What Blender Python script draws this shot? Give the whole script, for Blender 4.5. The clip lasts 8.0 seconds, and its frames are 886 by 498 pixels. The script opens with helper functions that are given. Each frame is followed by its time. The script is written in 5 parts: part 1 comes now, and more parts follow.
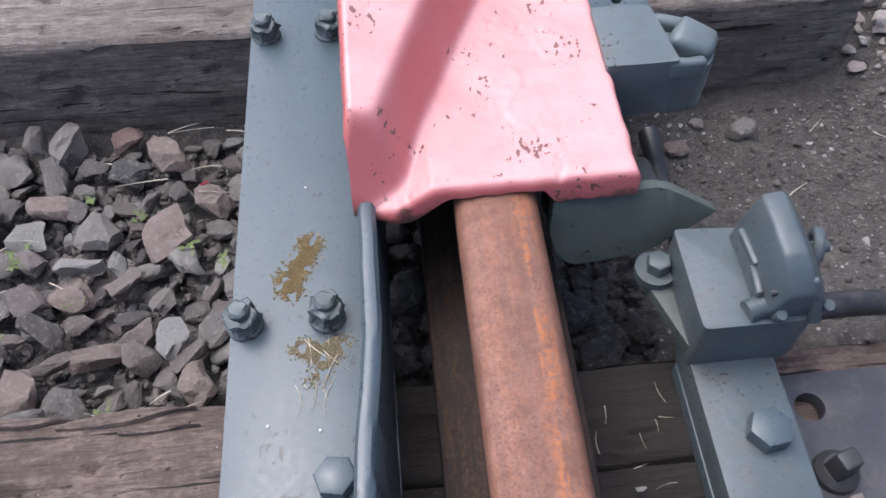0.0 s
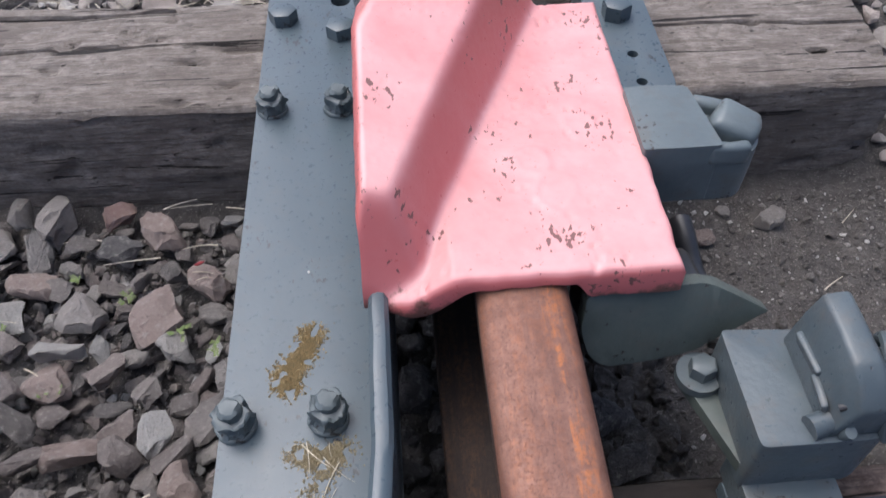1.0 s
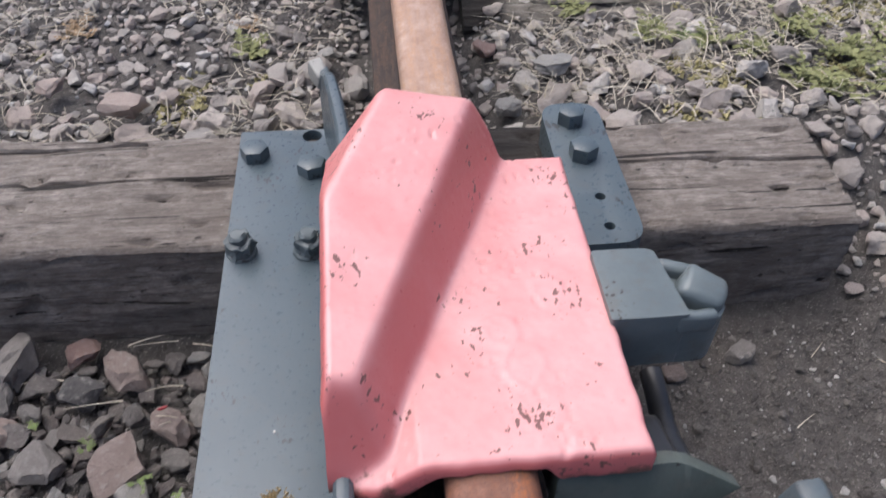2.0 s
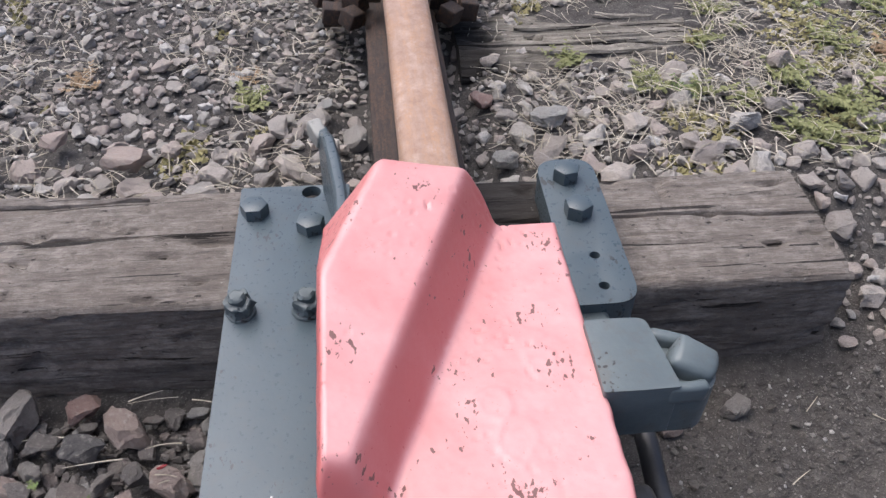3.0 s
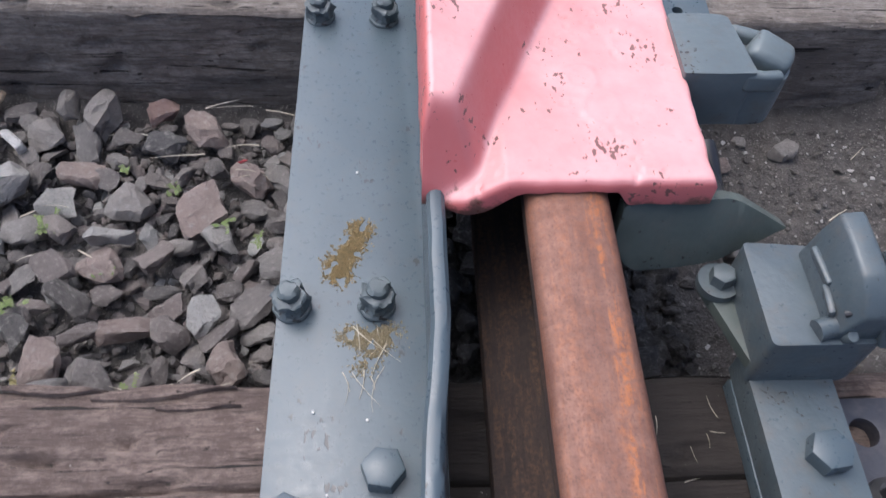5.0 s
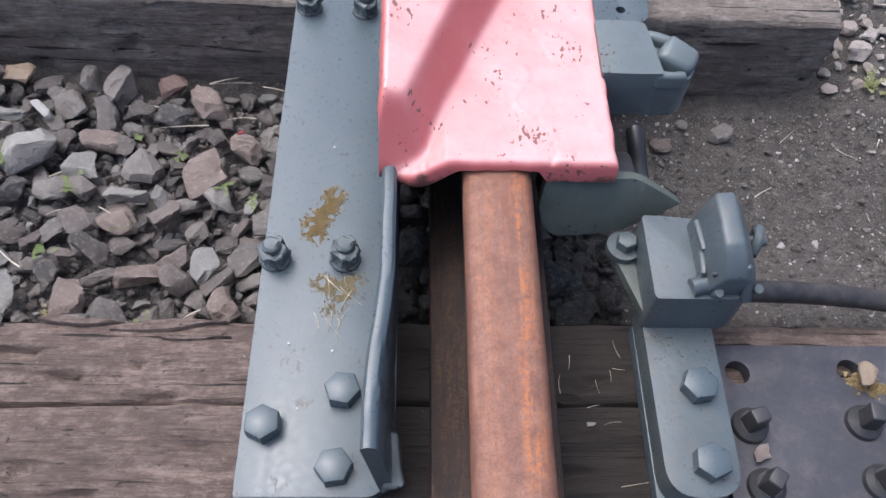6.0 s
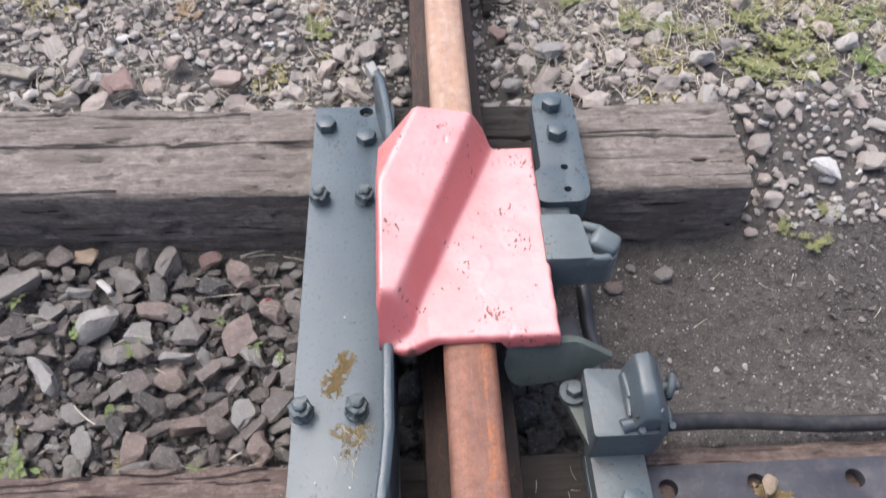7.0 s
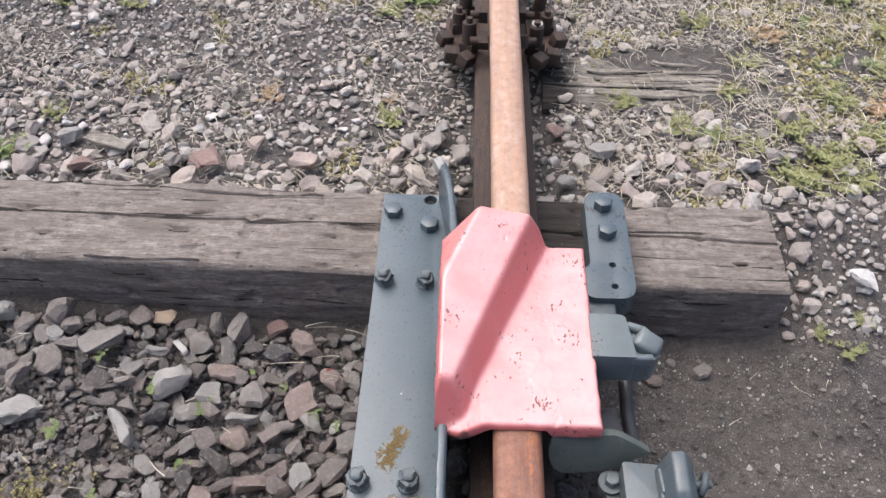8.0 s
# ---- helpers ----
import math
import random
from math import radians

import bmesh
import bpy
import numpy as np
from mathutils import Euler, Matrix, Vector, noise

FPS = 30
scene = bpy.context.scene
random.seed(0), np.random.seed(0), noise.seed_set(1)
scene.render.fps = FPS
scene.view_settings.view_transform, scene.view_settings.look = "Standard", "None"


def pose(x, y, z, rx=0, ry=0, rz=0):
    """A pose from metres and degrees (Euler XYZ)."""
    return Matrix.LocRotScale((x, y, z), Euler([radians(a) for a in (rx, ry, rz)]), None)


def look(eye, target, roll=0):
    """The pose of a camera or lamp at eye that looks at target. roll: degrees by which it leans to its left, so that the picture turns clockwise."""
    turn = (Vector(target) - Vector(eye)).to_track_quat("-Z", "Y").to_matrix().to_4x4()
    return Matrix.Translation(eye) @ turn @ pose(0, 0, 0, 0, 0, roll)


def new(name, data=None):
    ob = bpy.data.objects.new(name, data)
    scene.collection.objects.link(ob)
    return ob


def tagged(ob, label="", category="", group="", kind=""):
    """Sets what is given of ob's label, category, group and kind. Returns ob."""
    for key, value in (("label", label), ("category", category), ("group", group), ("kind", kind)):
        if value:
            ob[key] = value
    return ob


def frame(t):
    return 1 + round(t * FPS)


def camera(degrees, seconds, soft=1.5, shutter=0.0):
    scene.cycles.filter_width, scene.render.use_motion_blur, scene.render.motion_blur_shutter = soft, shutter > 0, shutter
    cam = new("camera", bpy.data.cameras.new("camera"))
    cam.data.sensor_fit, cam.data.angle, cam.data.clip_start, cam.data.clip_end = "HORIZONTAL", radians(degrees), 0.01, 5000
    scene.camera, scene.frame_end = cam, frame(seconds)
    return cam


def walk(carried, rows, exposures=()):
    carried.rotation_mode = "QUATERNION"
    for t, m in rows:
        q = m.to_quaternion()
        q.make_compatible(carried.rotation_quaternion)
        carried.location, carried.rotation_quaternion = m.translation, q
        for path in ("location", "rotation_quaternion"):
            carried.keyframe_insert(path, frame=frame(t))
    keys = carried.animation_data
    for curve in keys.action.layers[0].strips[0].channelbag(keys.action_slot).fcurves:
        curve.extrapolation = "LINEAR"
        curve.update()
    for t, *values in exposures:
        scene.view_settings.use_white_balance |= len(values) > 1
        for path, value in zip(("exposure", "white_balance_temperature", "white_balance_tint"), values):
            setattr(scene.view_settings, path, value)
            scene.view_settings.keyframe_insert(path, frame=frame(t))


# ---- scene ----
cam = camera(57.6, 8.0, 1.4, 0.3)
PATH = [
    (0, (-0.001, 0.099, 0.635), (0.053, 1.222, -1.018), -3.0),
    (0.5, (-0.013, 0.115, 0.579), (0.0, 1.328, -1.011), -3.6),
    (1, (-0.016, 0.15, 0.587), (0.064, 1.427, -0.95), -1.1),
    (1.5, (-0.018, 0.178, 0.598), (0.076, 1.511, -0.89), -0.9),
    (2, (-0.005, 0.208, 0.633), (0.148, 1.617, -0.779), 0.7),
    (2.2, (0.0, 0.216, 0.647), (0.167, 1.645, -0.743), 0.9),
    (3.3, (0.002, 0.226, 0.67), (0.148, 1.678, -0.697), 0.3),
    (3.5, (-0.006, 0.22, 0.667), (0.134, 1.65, -0.725), 0.2),
    (4, (-0.034, 0.185, 0.639), (0.104, 1.476, -0.883), -1.6),
    (4.5, (-0.06, 0.144, 0.611), (0.06, 1.307, -1.012), 1.2),
    (5, (-0.068, 0.103, 0.617), (0.033, 1.235, -1.029), 3.4),
    (5.2, (-0.058, 0.087, 0.631), (0.059, 1.186, -1.035), 4.8),
    (6.3, (-0.013, -0.014, 0.814), (0.0, 1.041, -0.885), 1.2),
    (6.5, (-0.012, -0.033, 0.873), (-0.051, 1.056, -0.804), -1.3),
    (7, (0.009, -0.035, 1.001), (0.057, 1.189, -0.58), -0.6),
    (7.5, (-0.003, -0.051, 1.079), (-0.037, 1.254, -0.436), -2.4),
    (8, (-0.019, -0.065, 1.11), (-0.068, 1.272, -0.377), -0.2),
]
EXPOSURES = [(0.0, 0.82, 5750, 10), (1.0, 0.64, 5850, 10), (2.0, 0.53, 6000, 10), (3.5, 0.58, 6000, 10), (4.0, 0.54, 5750, 10), (4.5, 0.62, 5750, 10), (5.2, 0.76, 5750, 10), (6.5, 0.90, 5950, 10), (8.0, 0.90, 6200, 10)]
walk(cam, [(t, look(eye, target, roll)) for t, eye, target, roll in PATH], EXPOSURES)

# ---------------------------------------------------------------- world and sun
SKY, SUN = 0.17, 0.8
world = bpy.data.worlds.new("sky")
scene.world = world
world.use_nodes = True
wn = world.node_tree
sky = wn.nodes.new("ShaderNodeTexSky")
sky.sky_type = "NISHITA"
sky.sun_disc = False
sky.sun_elevation, sky.sun_rotation = radians(66), radians(-52)
sky.air_density, sky.dust_density, sky.ozone_density = 0.6, 6.0, 0.5
wn.nodes["Background"].inputs["Strength"].default_value = SKY
wn.links.new(sky.outputs[0], wn.nodes["Background"].inputs["Color"])
lamp = bpy.data.lights.new("sun", "SUN")
lamp.energy, lamp.angle, lamp.color = SUN, radians(75), (1.0, 0.97, 0.93)
new("sun", lamp).matrix_world = look((-2.0, 1.5, 5.6), (0, 0, 0))


# ---------------------------------------------------------------- materials
def mat(name):
    m = bpy.data.materials.new(name)
    m.use_nodes = True
    return m, m.node_tree, m.node_tree.nodes["Principled BSDF"]


def node(nt, kind, **values):
    n = nt.nodes.new(kind)
    for key, value in values.items():
        n.inputs[key.replace("_", " ")].default_value = value
    return n


def coords(nt, scale=(1, 1, 1)):
    tc = nt.nodes.new("ShaderNodeTexCoord")
    mp = nt.nodes.new("ShaderNodeMapping")
    mp.inputs["Scale"].default_value = scale
    nt.links.new(tc.outputs["Object"], mp.inputs["Vector"])
    return mp.outputs[0]


def noise_tex(nt, vec, scale, detail=4.0, rough=0.6):
    n = node(nt, "ShaderNodeTexNoise", Scale=scale, Detail=detail, Roughness=rough)
    nt.links.new(vec, n.inputs["Vector"])
    return n.outputs[0]


def ramp(nt, fac, stops):
    r = nt.nodes.new("ShaderNodeValToRGB")
    els = r.color_ramp.elements
    while len(els) < len(stops):
        els.new(0.5)
    for e, (p, c) in zip(els, stops):
        e.position = p
        e.color = (c, c, c, 1) if not isinstance(c, tuple) else (*c, 1)
    nt.links.new(fac, r.inputs[0])
    return r.outputs[0]


def mix(nt, fac, a, b, mode="MIX"):
    m = nt.nodes.new("ShaderNodeMix")
    m.data_type, m.blend_type = "RGBA", mode
    for sock, v in ((m.inputs[0], fac), (m.inputs[6], a), (m.inputs[7], b)):
        if isinstance(v, (int, float)):
            sock.default_value = v
        elif isinstance(v, tuple):
            sock.default_value = (*v, 1)
        else:
            nt.links.new(v, sock)
    return m.outputs[2]


def bump(nt, bsdf, height, strength, dist=0.002, below=None):
    b = node(nt, "ShaderNodeBump", Strength=strength, Distance=dist)
    nt.links.new(height, b.inputs["Height"])
    if below:
        nt.links.new(below, b.inputs["Normal"])
    nt.links.new(b.outputs[0], bsdf.inputs["Normal"])
    return b.outputs[0]


def add(nt, a, b, op="ADD"):
    m = nt.nodes.new("ShaderNodeMath")
    m.operation = op
    for sock, v in zip(m.inputs, (a, b)):
        if isinstance(v, (int, float)):
            sock.default_value = v
        else:
            nt.links.new(v, sock)
    return m.outputs[0]


def paint(name, base, pale, chip, rough, pits=0.0, pitscale=180.0, dirt=(0.10, 0.09, 0.075), dirty=0.35, relief=0.45, steep=None, cluster=0.5, stretch=1.0):
    """Thick brushed paint on cast or rolled steel, with chips, dust and brush relief."""
    m, nt, b = mat(name)
    v = coords(nt)
    big = noise_tex(nt, v, 14.0, 5)
    fine = noise_tex(nt, v, 160.0, 4)
    col = mix(nt, ramp(nt, big, [(0.35, 0.0), (0.75, 1.0)]), base, pale)
    dust = noise_tex(nt, v, 42.0, 6, 0.7)
    col = mix(nt, add(nt, ramp(nt, dust, [(0.5, 0.0), (0.8, 1.0)]), dirty, "MULTIPLY"), col, dirt)
    spots = noise_tex(nt, coords(nt, (1, stretch, 1)), pitscale, 3, 0.5)
    zone = noise_tex(nt, v, 20.0, 3, 0.5)
    mask = ramp(nt, add(nt, add(nt, spots, add(nt, zone, cluster, "MULTIPLY")), 0.6, "MULTIPLY"), [(0.6 * pits, 0.0), (0.6 * pits + 0.02, 1.0)])
    if steep:
        # Deeper red on steep faces, the paler mix on faces that point up.
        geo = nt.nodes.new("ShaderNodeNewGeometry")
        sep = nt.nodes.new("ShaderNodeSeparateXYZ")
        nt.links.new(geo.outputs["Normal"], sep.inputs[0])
        upward = ramp(nt, add(nt, sep.outputs[2], add(nt, big, 0.25, "MULTIPLY")), [(0.55, 0.0), (0.95, 1.0)])
        col = mix(nt, upward, steep, col)
        pos = nt.nodes.new("ShaderNodeSeparateXYZ")
        nt.links.new(v, pos.inputs[0])
        rub = ramp(nt, add(nt, pos.outputs[2], add(nt, add(nt, dust, -0.5), 0.07, "MULTIPLY")), [(0.1155, 1.0), (0.1225, 0.0)])
        col = mix(nt, rub, col, (0.16, 0.075, 0.06))
    col = mix(nt, mask, col, chip)
    nt.links.new(col, b.inputs["Base Color"])
    nt.links.new(ramp(nt, fine, [(0.3, rough - 0.1), (0.7, rough + 0.12)]), b.inputs["Roughness"])
    h = add(nt, add(nt, big, 1.4, "MULTIPLY"), add(nt, fine, 0.25, "MULTIPLY"))
    h = add(nt, h, add(nt, mask, -0.9, "MULTIPLY"))
    bump(nt, b, h, relief, 0.003)
    return m


GREY = paint("grey_paint", (0.058, 0.080, 0.094), (0.073, 0.097, 0.111), (0.03, 0.032, 0.034), 0.33, 1.20, 170.0, dirty=0.3, relief=0.13, cluster=0.95, stretch=0.5)
GREY_ROUGH = paint("worn_grey_paint", (0.070, 0.088, 0.094), (0.115, 0.140, 0.147), (0.03, 0.028, 0.026), 0.45, 0.94, 170.0, dirty=0.6)
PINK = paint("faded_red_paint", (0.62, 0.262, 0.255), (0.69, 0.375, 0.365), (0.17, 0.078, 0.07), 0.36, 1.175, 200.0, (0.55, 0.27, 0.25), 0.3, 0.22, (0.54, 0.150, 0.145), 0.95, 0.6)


def rust(name, a, b_, streak, dark, gloss=0.6, pit=1.0, band=0.0):
    m, nt, b = mat(name)
    v = coords(nt)
    vl = coords(nt, (1, 0.12, 1))
    col = mix(nt, ramp(nt, noise_tex(nt, v, 55.0, 6, 0.75), [(0.36, 0.0), (0.64, 1.0)]), a, b_)
    st = ramp(nt, noise_tex(nt, vl, 130.0, 5, 0.7), [(0.45, 0.0), (0.57, 1.0)])
    st = add(nt, st, ramp(nt, noise_tex(nt, v, 260.0, 3), [(0.38, 0.0), (0.55, 1.0)]), "MULTIPLY")
    if band:
        sep = nt.nodes.new("ShaderNodeSeparateXYZ")
        nt.links.new(v, sep.inputs[0])
        off = add(nt, sep.outputs[0], -band)
        wide = ramp(nt, add(nt, add(nt, off, off, "MULTIPLY"), 9000.0, "MULTIPLY"), [(0.0, 1.0), (0.4, 0.7), (1.0, 0.26)])
        st = add(nt, st, wide, "MULTIPLY")
    col = mix(nt, st, col, streak)
    pits = ramp(nt, noise_tex(nt, v, 520.0, 6, 0.75), [(0.51, 0.0), (0.62, pit)])
    worn = ramp(nt, noise_tex(nt, coords(nt, (1, 0.05, 1)), 70.0, 5, 0.7), [(0.42, 0.0), (0.62, 0.4)])
    col = mix(nt, worn, col, mix(nt, 0.5, a, dark))
    col = mix(nt, pits, col, dark)
    nt.links.new(col, b.inputs["Base Color"])
    b.inputs["Roughness"].default_value = gloss
    b.inputs["Metallic"].default_value = 0.15
    h = add(nt, noise_tex(nt, v, 240.0, 5, 0.7), add(nt, pits, -0.5, "MULTIPLY"))
    bump(nt, b, h, 0.5, 0.0015)
    return m


RUST = rust("rail_rust", (0.165, 0.075, 0.050), (0.27, 0.138, 0.095), (0.43, 0.150, 0.050), (0.085, 0.045, 0.036), 0.55, 0.6, 0.079)
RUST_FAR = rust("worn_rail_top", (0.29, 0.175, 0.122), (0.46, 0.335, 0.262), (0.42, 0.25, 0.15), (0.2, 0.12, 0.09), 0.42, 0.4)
# Dark brown rust, lowered so the shade beside the web sits in its colour.
RUST_SHADED = rust("dark_shaded_rust", (0.030, 0.022, 0.019), (0.054, 0.037, 0.030), (0.10, 0.055, 0.033), (0.02, 0.015, 0.014), 0.75)
# Lug paint, greener and paler; glancing light on it is part of the colour.
GREY_LUG = paint("pale_lit_grey_paint", (0.092, 0.114, 0.120), (0.135, 0.162, 0.166), (0.035, 0.034, 0.032), 0.38, 1.21, 210.0, dirty=0.8, relief=0.5, cluster=0.95)
GREY_CAST = paint("grimy_grey_paint", (0.060, 0.078, 0.088), (0.092, 0.114, 0.122), (0.035, 0.034, 0.032), 0.35, 0.96, 200.0, dirty=0.8, relief=0.45)
TIP = paint("bare_worn_steel", (0.26, 0.26, 0.24), (0.36, 0.35, 0.32), (0.08, 0.07, 0.06), 0.5, 0.95, 200.0, dirty=0.5)
DULL = paint("dull_green_grey_paint", (0.058, 0.072, 0.065), (0.095, 0.114, 0.102), (0.03, 0.028, 0.026), 0.5, 0.94, 150.0, dirty=0.6)
BLACK = paint("dark_steel", (0.027, 0.028, 0.036), (0.044, 0.045, 0.055), (0.03, 0.028, 0.028), 0.5, 1.1, 300.0, (0.13, 0.11, 0.1), 0.5)
BLACK_OIL = paint("black_spike_steel", (0.022, 0.022, 0.024), (0.05, 0.05, 0.052), (0.01, 0.01, 0.01), 0.4, 1.05, 200.0, (0.08, 0.07, 0.06), 0.4)


def wood(name, light, mid, dark, grease_shade_amount=0.93):
    m, nt, b = mat(name)
    v = coords(nt)
    vl = coords(nt, (0.13, 1, 1))
    grain = noise_tex(nt, vl, 210.0, 7, 0.7)
    broad = noise_tex(nt, coords(nt, (0.45, 1, 1)), 13.0, 6, 0.65)
    col = mix(nt, ramp(nt, grain, [(0.36, 0.0), (0.66, 1.0)]), mid, light)
    col = mix(nt, add(nt, ramp(nt, broad, [(0.42, 0.0), (0.64, 1.0)]), 0.6, "MULTIPLY"), col, dark)
    blot = ramp(nt, noise_tex(nt, coords(nt, (0.75, 1, 1)), 60.0, 9, 0.8), [(0.44, 0.0), (0.56, 0.8)])
    col = mix(nt, blot, col, mix(nt, 0.5, dark, mid))
    bleach = ramp(nt, noise_tex(nt, coords(nt, (0.4, 1, 1)), 34.0, 7, 0.75), [(0.54, 0.0), (0.68, 0.55)])
    col = mix(nt, bleach, col, tuple(c * 1.25 for c in light))
    crack = ramp(nt, noise_tex(nt, coords(nt, (0.03, 1, 1)), 95.0, 4, 0.55), [(0.63, 0.0), (0.65, 1.0)])
    col = mix(nt, crack, col, (0.02, 0.016, 0.013))
    dashes = ramp(nt, noise_tex(nt, coords(nt, (0.10, 1, 1)), 300.0, 5, 0.65), [(0.56, 0.0), (0.66, 0.45)])
    col = mix(nt, dashes, col, mix(nt, 0.6, dark, (0.02, 0.016, 0.013)))
    speck = ramp(nt, noise_tex(nt, coords(nt, (0.6, 1, 1)), 420.0, 4, 0.7), [(0.60, 0.0), (0.70, 0.35)])
    col = mix(nt, speck, col, tuple(c * 1.3 for c in light))
    chips = ramp(nt, noise_tex(nt, coords(nt, (0.55, 1, 1)), 105.0, 5, 0.7), [(0.63, 0.0), (0.68, 0.9)])
    col = mix(nt, chips, col, (0.045, 0.037, 0.031))
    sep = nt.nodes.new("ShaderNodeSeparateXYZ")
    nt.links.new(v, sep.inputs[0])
    # Grease strip along the rail, deepened to paint in the shade beneath it.
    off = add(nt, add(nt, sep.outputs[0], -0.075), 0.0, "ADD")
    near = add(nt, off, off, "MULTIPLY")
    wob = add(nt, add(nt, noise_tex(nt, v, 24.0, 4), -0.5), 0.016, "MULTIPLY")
    grease_shade = ramp(nt, add(nt, near, wob), [(0.019, grease_shade_amount), (0.034, 0.0)])
    col = mix(nt, grease_shade, col, (0.018, 0.015, 0.013))
    spots = ramp(nt, noise_tex(nt, v, 120.0, 3), [(0.72, 0.0), (0.78, 1.0)])
    col = mix(nt, add(nt, spots, 0.6, "MULTIPLY"), col, (0.42, 0.40, 0.36))
    nt.links.new(col, b.inputs["Base Color"])
    b.inputs["Roughness"].default_value = 0.9
    h = add(nt, add(nt, add(nt, grain, crack, "SUBTRACT"), add(nt, dashes, -0.3, "MULTIPLY")), add(nt, chips, -0.8, "MULTIPLY"))
    bump(nt, b, h, 1.0, 0.004)
    return m


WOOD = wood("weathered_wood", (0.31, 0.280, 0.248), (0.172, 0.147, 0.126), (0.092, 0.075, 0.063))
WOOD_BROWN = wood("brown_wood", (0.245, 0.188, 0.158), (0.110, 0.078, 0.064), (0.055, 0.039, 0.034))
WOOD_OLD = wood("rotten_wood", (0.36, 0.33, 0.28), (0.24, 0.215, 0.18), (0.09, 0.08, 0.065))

STONE_TONES = [(0.0, (0.040, 0.040, 0.040)), (0.10, (0.116, 0.105, 0.098)), (0.26, (0.225, 0.184, 0.167)), (0.42, (0.145, 0.135, 0.128)),
               (0.56, (0.247, 0.213, 0.193)), (0.70, (0.178, 0.171, 0.162)), (0.84, (0.291, 0.259, 0.239)), (0.94, (0.334, 0.330, 0.311)), (1.0, (0.451, 0.450, 0.432))]


def stone_material(name, per_object, tones, fleck=0.5):
    m, nt, b = mat(name)
    info = nt.nodes.new("ShaderNodeObjectInfo" if per_object else "ShaderNodeNewGeometry")
    rnd = info.outputs["Random" if per_object else "Random Per Island"]
    tone = ramp(nt, rnd, tones)
    v = coords(nt)
    n1 = noise_tex(nt, v, 75.0 if not per_object else 2.2, 7, 0.75)
    n2 = noise_tex(nt, v, 420.0 if not per_object else 11.0, 5, 0.7)
    n3 = noise_tex(nt, v, 160.0 if not per_object else 4.5, 4, 0.6)
    col = mix(nt, ramp(nt, n1, [(0.32, 0.0), (0.68, 0.85)]), mix(nt, 0.25, tone, (0.06, 0.052, 0.047)), mix(nt, 0.28, tone, (0.42, 0.38, 0.345)))
    col = mix(nt, ramp(nt, n3, [(0.56, 0.0), (0.70, 0.45)]), col, (0.36, 0.34, 0.31))
    col = mix(nt, ramp(nt, n2, [(0.5, 0.0), (0.75, fleck)]), col, (0.11, 0.098, 0.090))
    nt.links.new(col, b.inputs["Base Color"])
    b.inputs["Roughness"].default_value = 0.8
    bump(nt, b, add(nt, add(nt, n1, 1.6, "MULTIPLY"), n2), 1.0, 0.005)
    return m


STONE = stone_material("ballast_stone", True, STONE_TONES)
GRAVEL = stone_material("gravel", False, [(0.0, (0.20, 0.19, 0.18)), (0.12, (0.46, 0.41, 0.37)), (0.28, (0.62, 0.52, 0.46)), (0.46, (0.44, 0.41, 0.375)),
                                          (0.62, (0.66, 0.585, 0.52)), (0.78, (0.55, 0.52, 0.475)), (0.90, (0.74, 0.70, 0.65)), (1.0, (0.88, 0.86, 0.83))], 0.3)
BALLAST = stone_material("ballast_small", False, STONE_TONES)
# Greasy ballast, darkened further so its colour holds the shade under the rail.
OILY_SHADED = stone_material("oily_shaded_ballast", False, [(0.0, (0.014, 0.013, 0.012)), (0.6, (0.030, 0.027, 0.024)), (1.0, (0.065, 0.057, 0.050))], 0.12)
GRIT = stone_material("dark_grit", False, [(0.0, (0.035, 0.031, 0.028)), (0.4, (0.10, 0.090, 0.081)), (0.72, (0.20, 0.183, 0.167)), (0.9, (0.40, 0.375, 0.35)), (1.0, (0.75, 0.73, 0.70))])


def plain_stone(name, tone):
    return stone_material(name, True, [(0.0, tone), (1.0, tuple(c * 1.06 for c in tone))], 0.22)


S_RED = plain_stone("red_stone", (0.336, 0.214, 0.185))
S_DARK = plain_stone("dark_stone", (0.045, 0.047, 0.052))
S_PALE = plain_stone("pale_stone", (0.403, 0.395, 0.370))
S_WHITE = plain_stone("white_stone", (0.80, 0.78, 0.75))
S_BROWN = plain_stone("brown_stone", (0.269, 0.206, 0.181))
S_TAN2 = plain_stone("pinkish_stone", (0.52, 0.42, 0.365))
S_GREY = plain_stone("grey_stone", (0.260, 0.239, 0.223))
S_TAN = plain_stone("tan_stone", (0.55, 0.42, 0.29))


def earth():
    m, nt, b = mat("earth")
    v = coords(nt)
    big = noise_tex(nt, v, 5.0, 5)
    mid = noise_tex(nt, v, 55.0, 6, 0.7)
    fine = noise_tex(nt, v, 330.0, 4, 0.7)
    col = mix(nt, ramp(nt, mid, [(0.3, 0.0), (0.7, 1.0)]), (0.044, 0.040, 0.037), (0.150, 0.136, 0.124))
    col = mix(nt, ramp(nt, big, [(0.45, 0.0), (0.7, 0.6)]), col, (0.115, 0.103, 0.094))
    grit = ramp(nt, fine, [(0.57, 0.0), (0.66, 1.0)])
    col = mix(nt, add(nt, grit, 0.7, "MULTIPLY"), col, (0.36, 0.33, 0.30))
    nt.links.new(col, b.inputs["Base Color"])
    b.inputs["Roughness"].default_value = 0.95
    bump(nt, b, add(nt, mid, add(nt, fine, 0.6, "MULTIPLY")), 1.0, 0.011)
    return m


EARTH = earth()


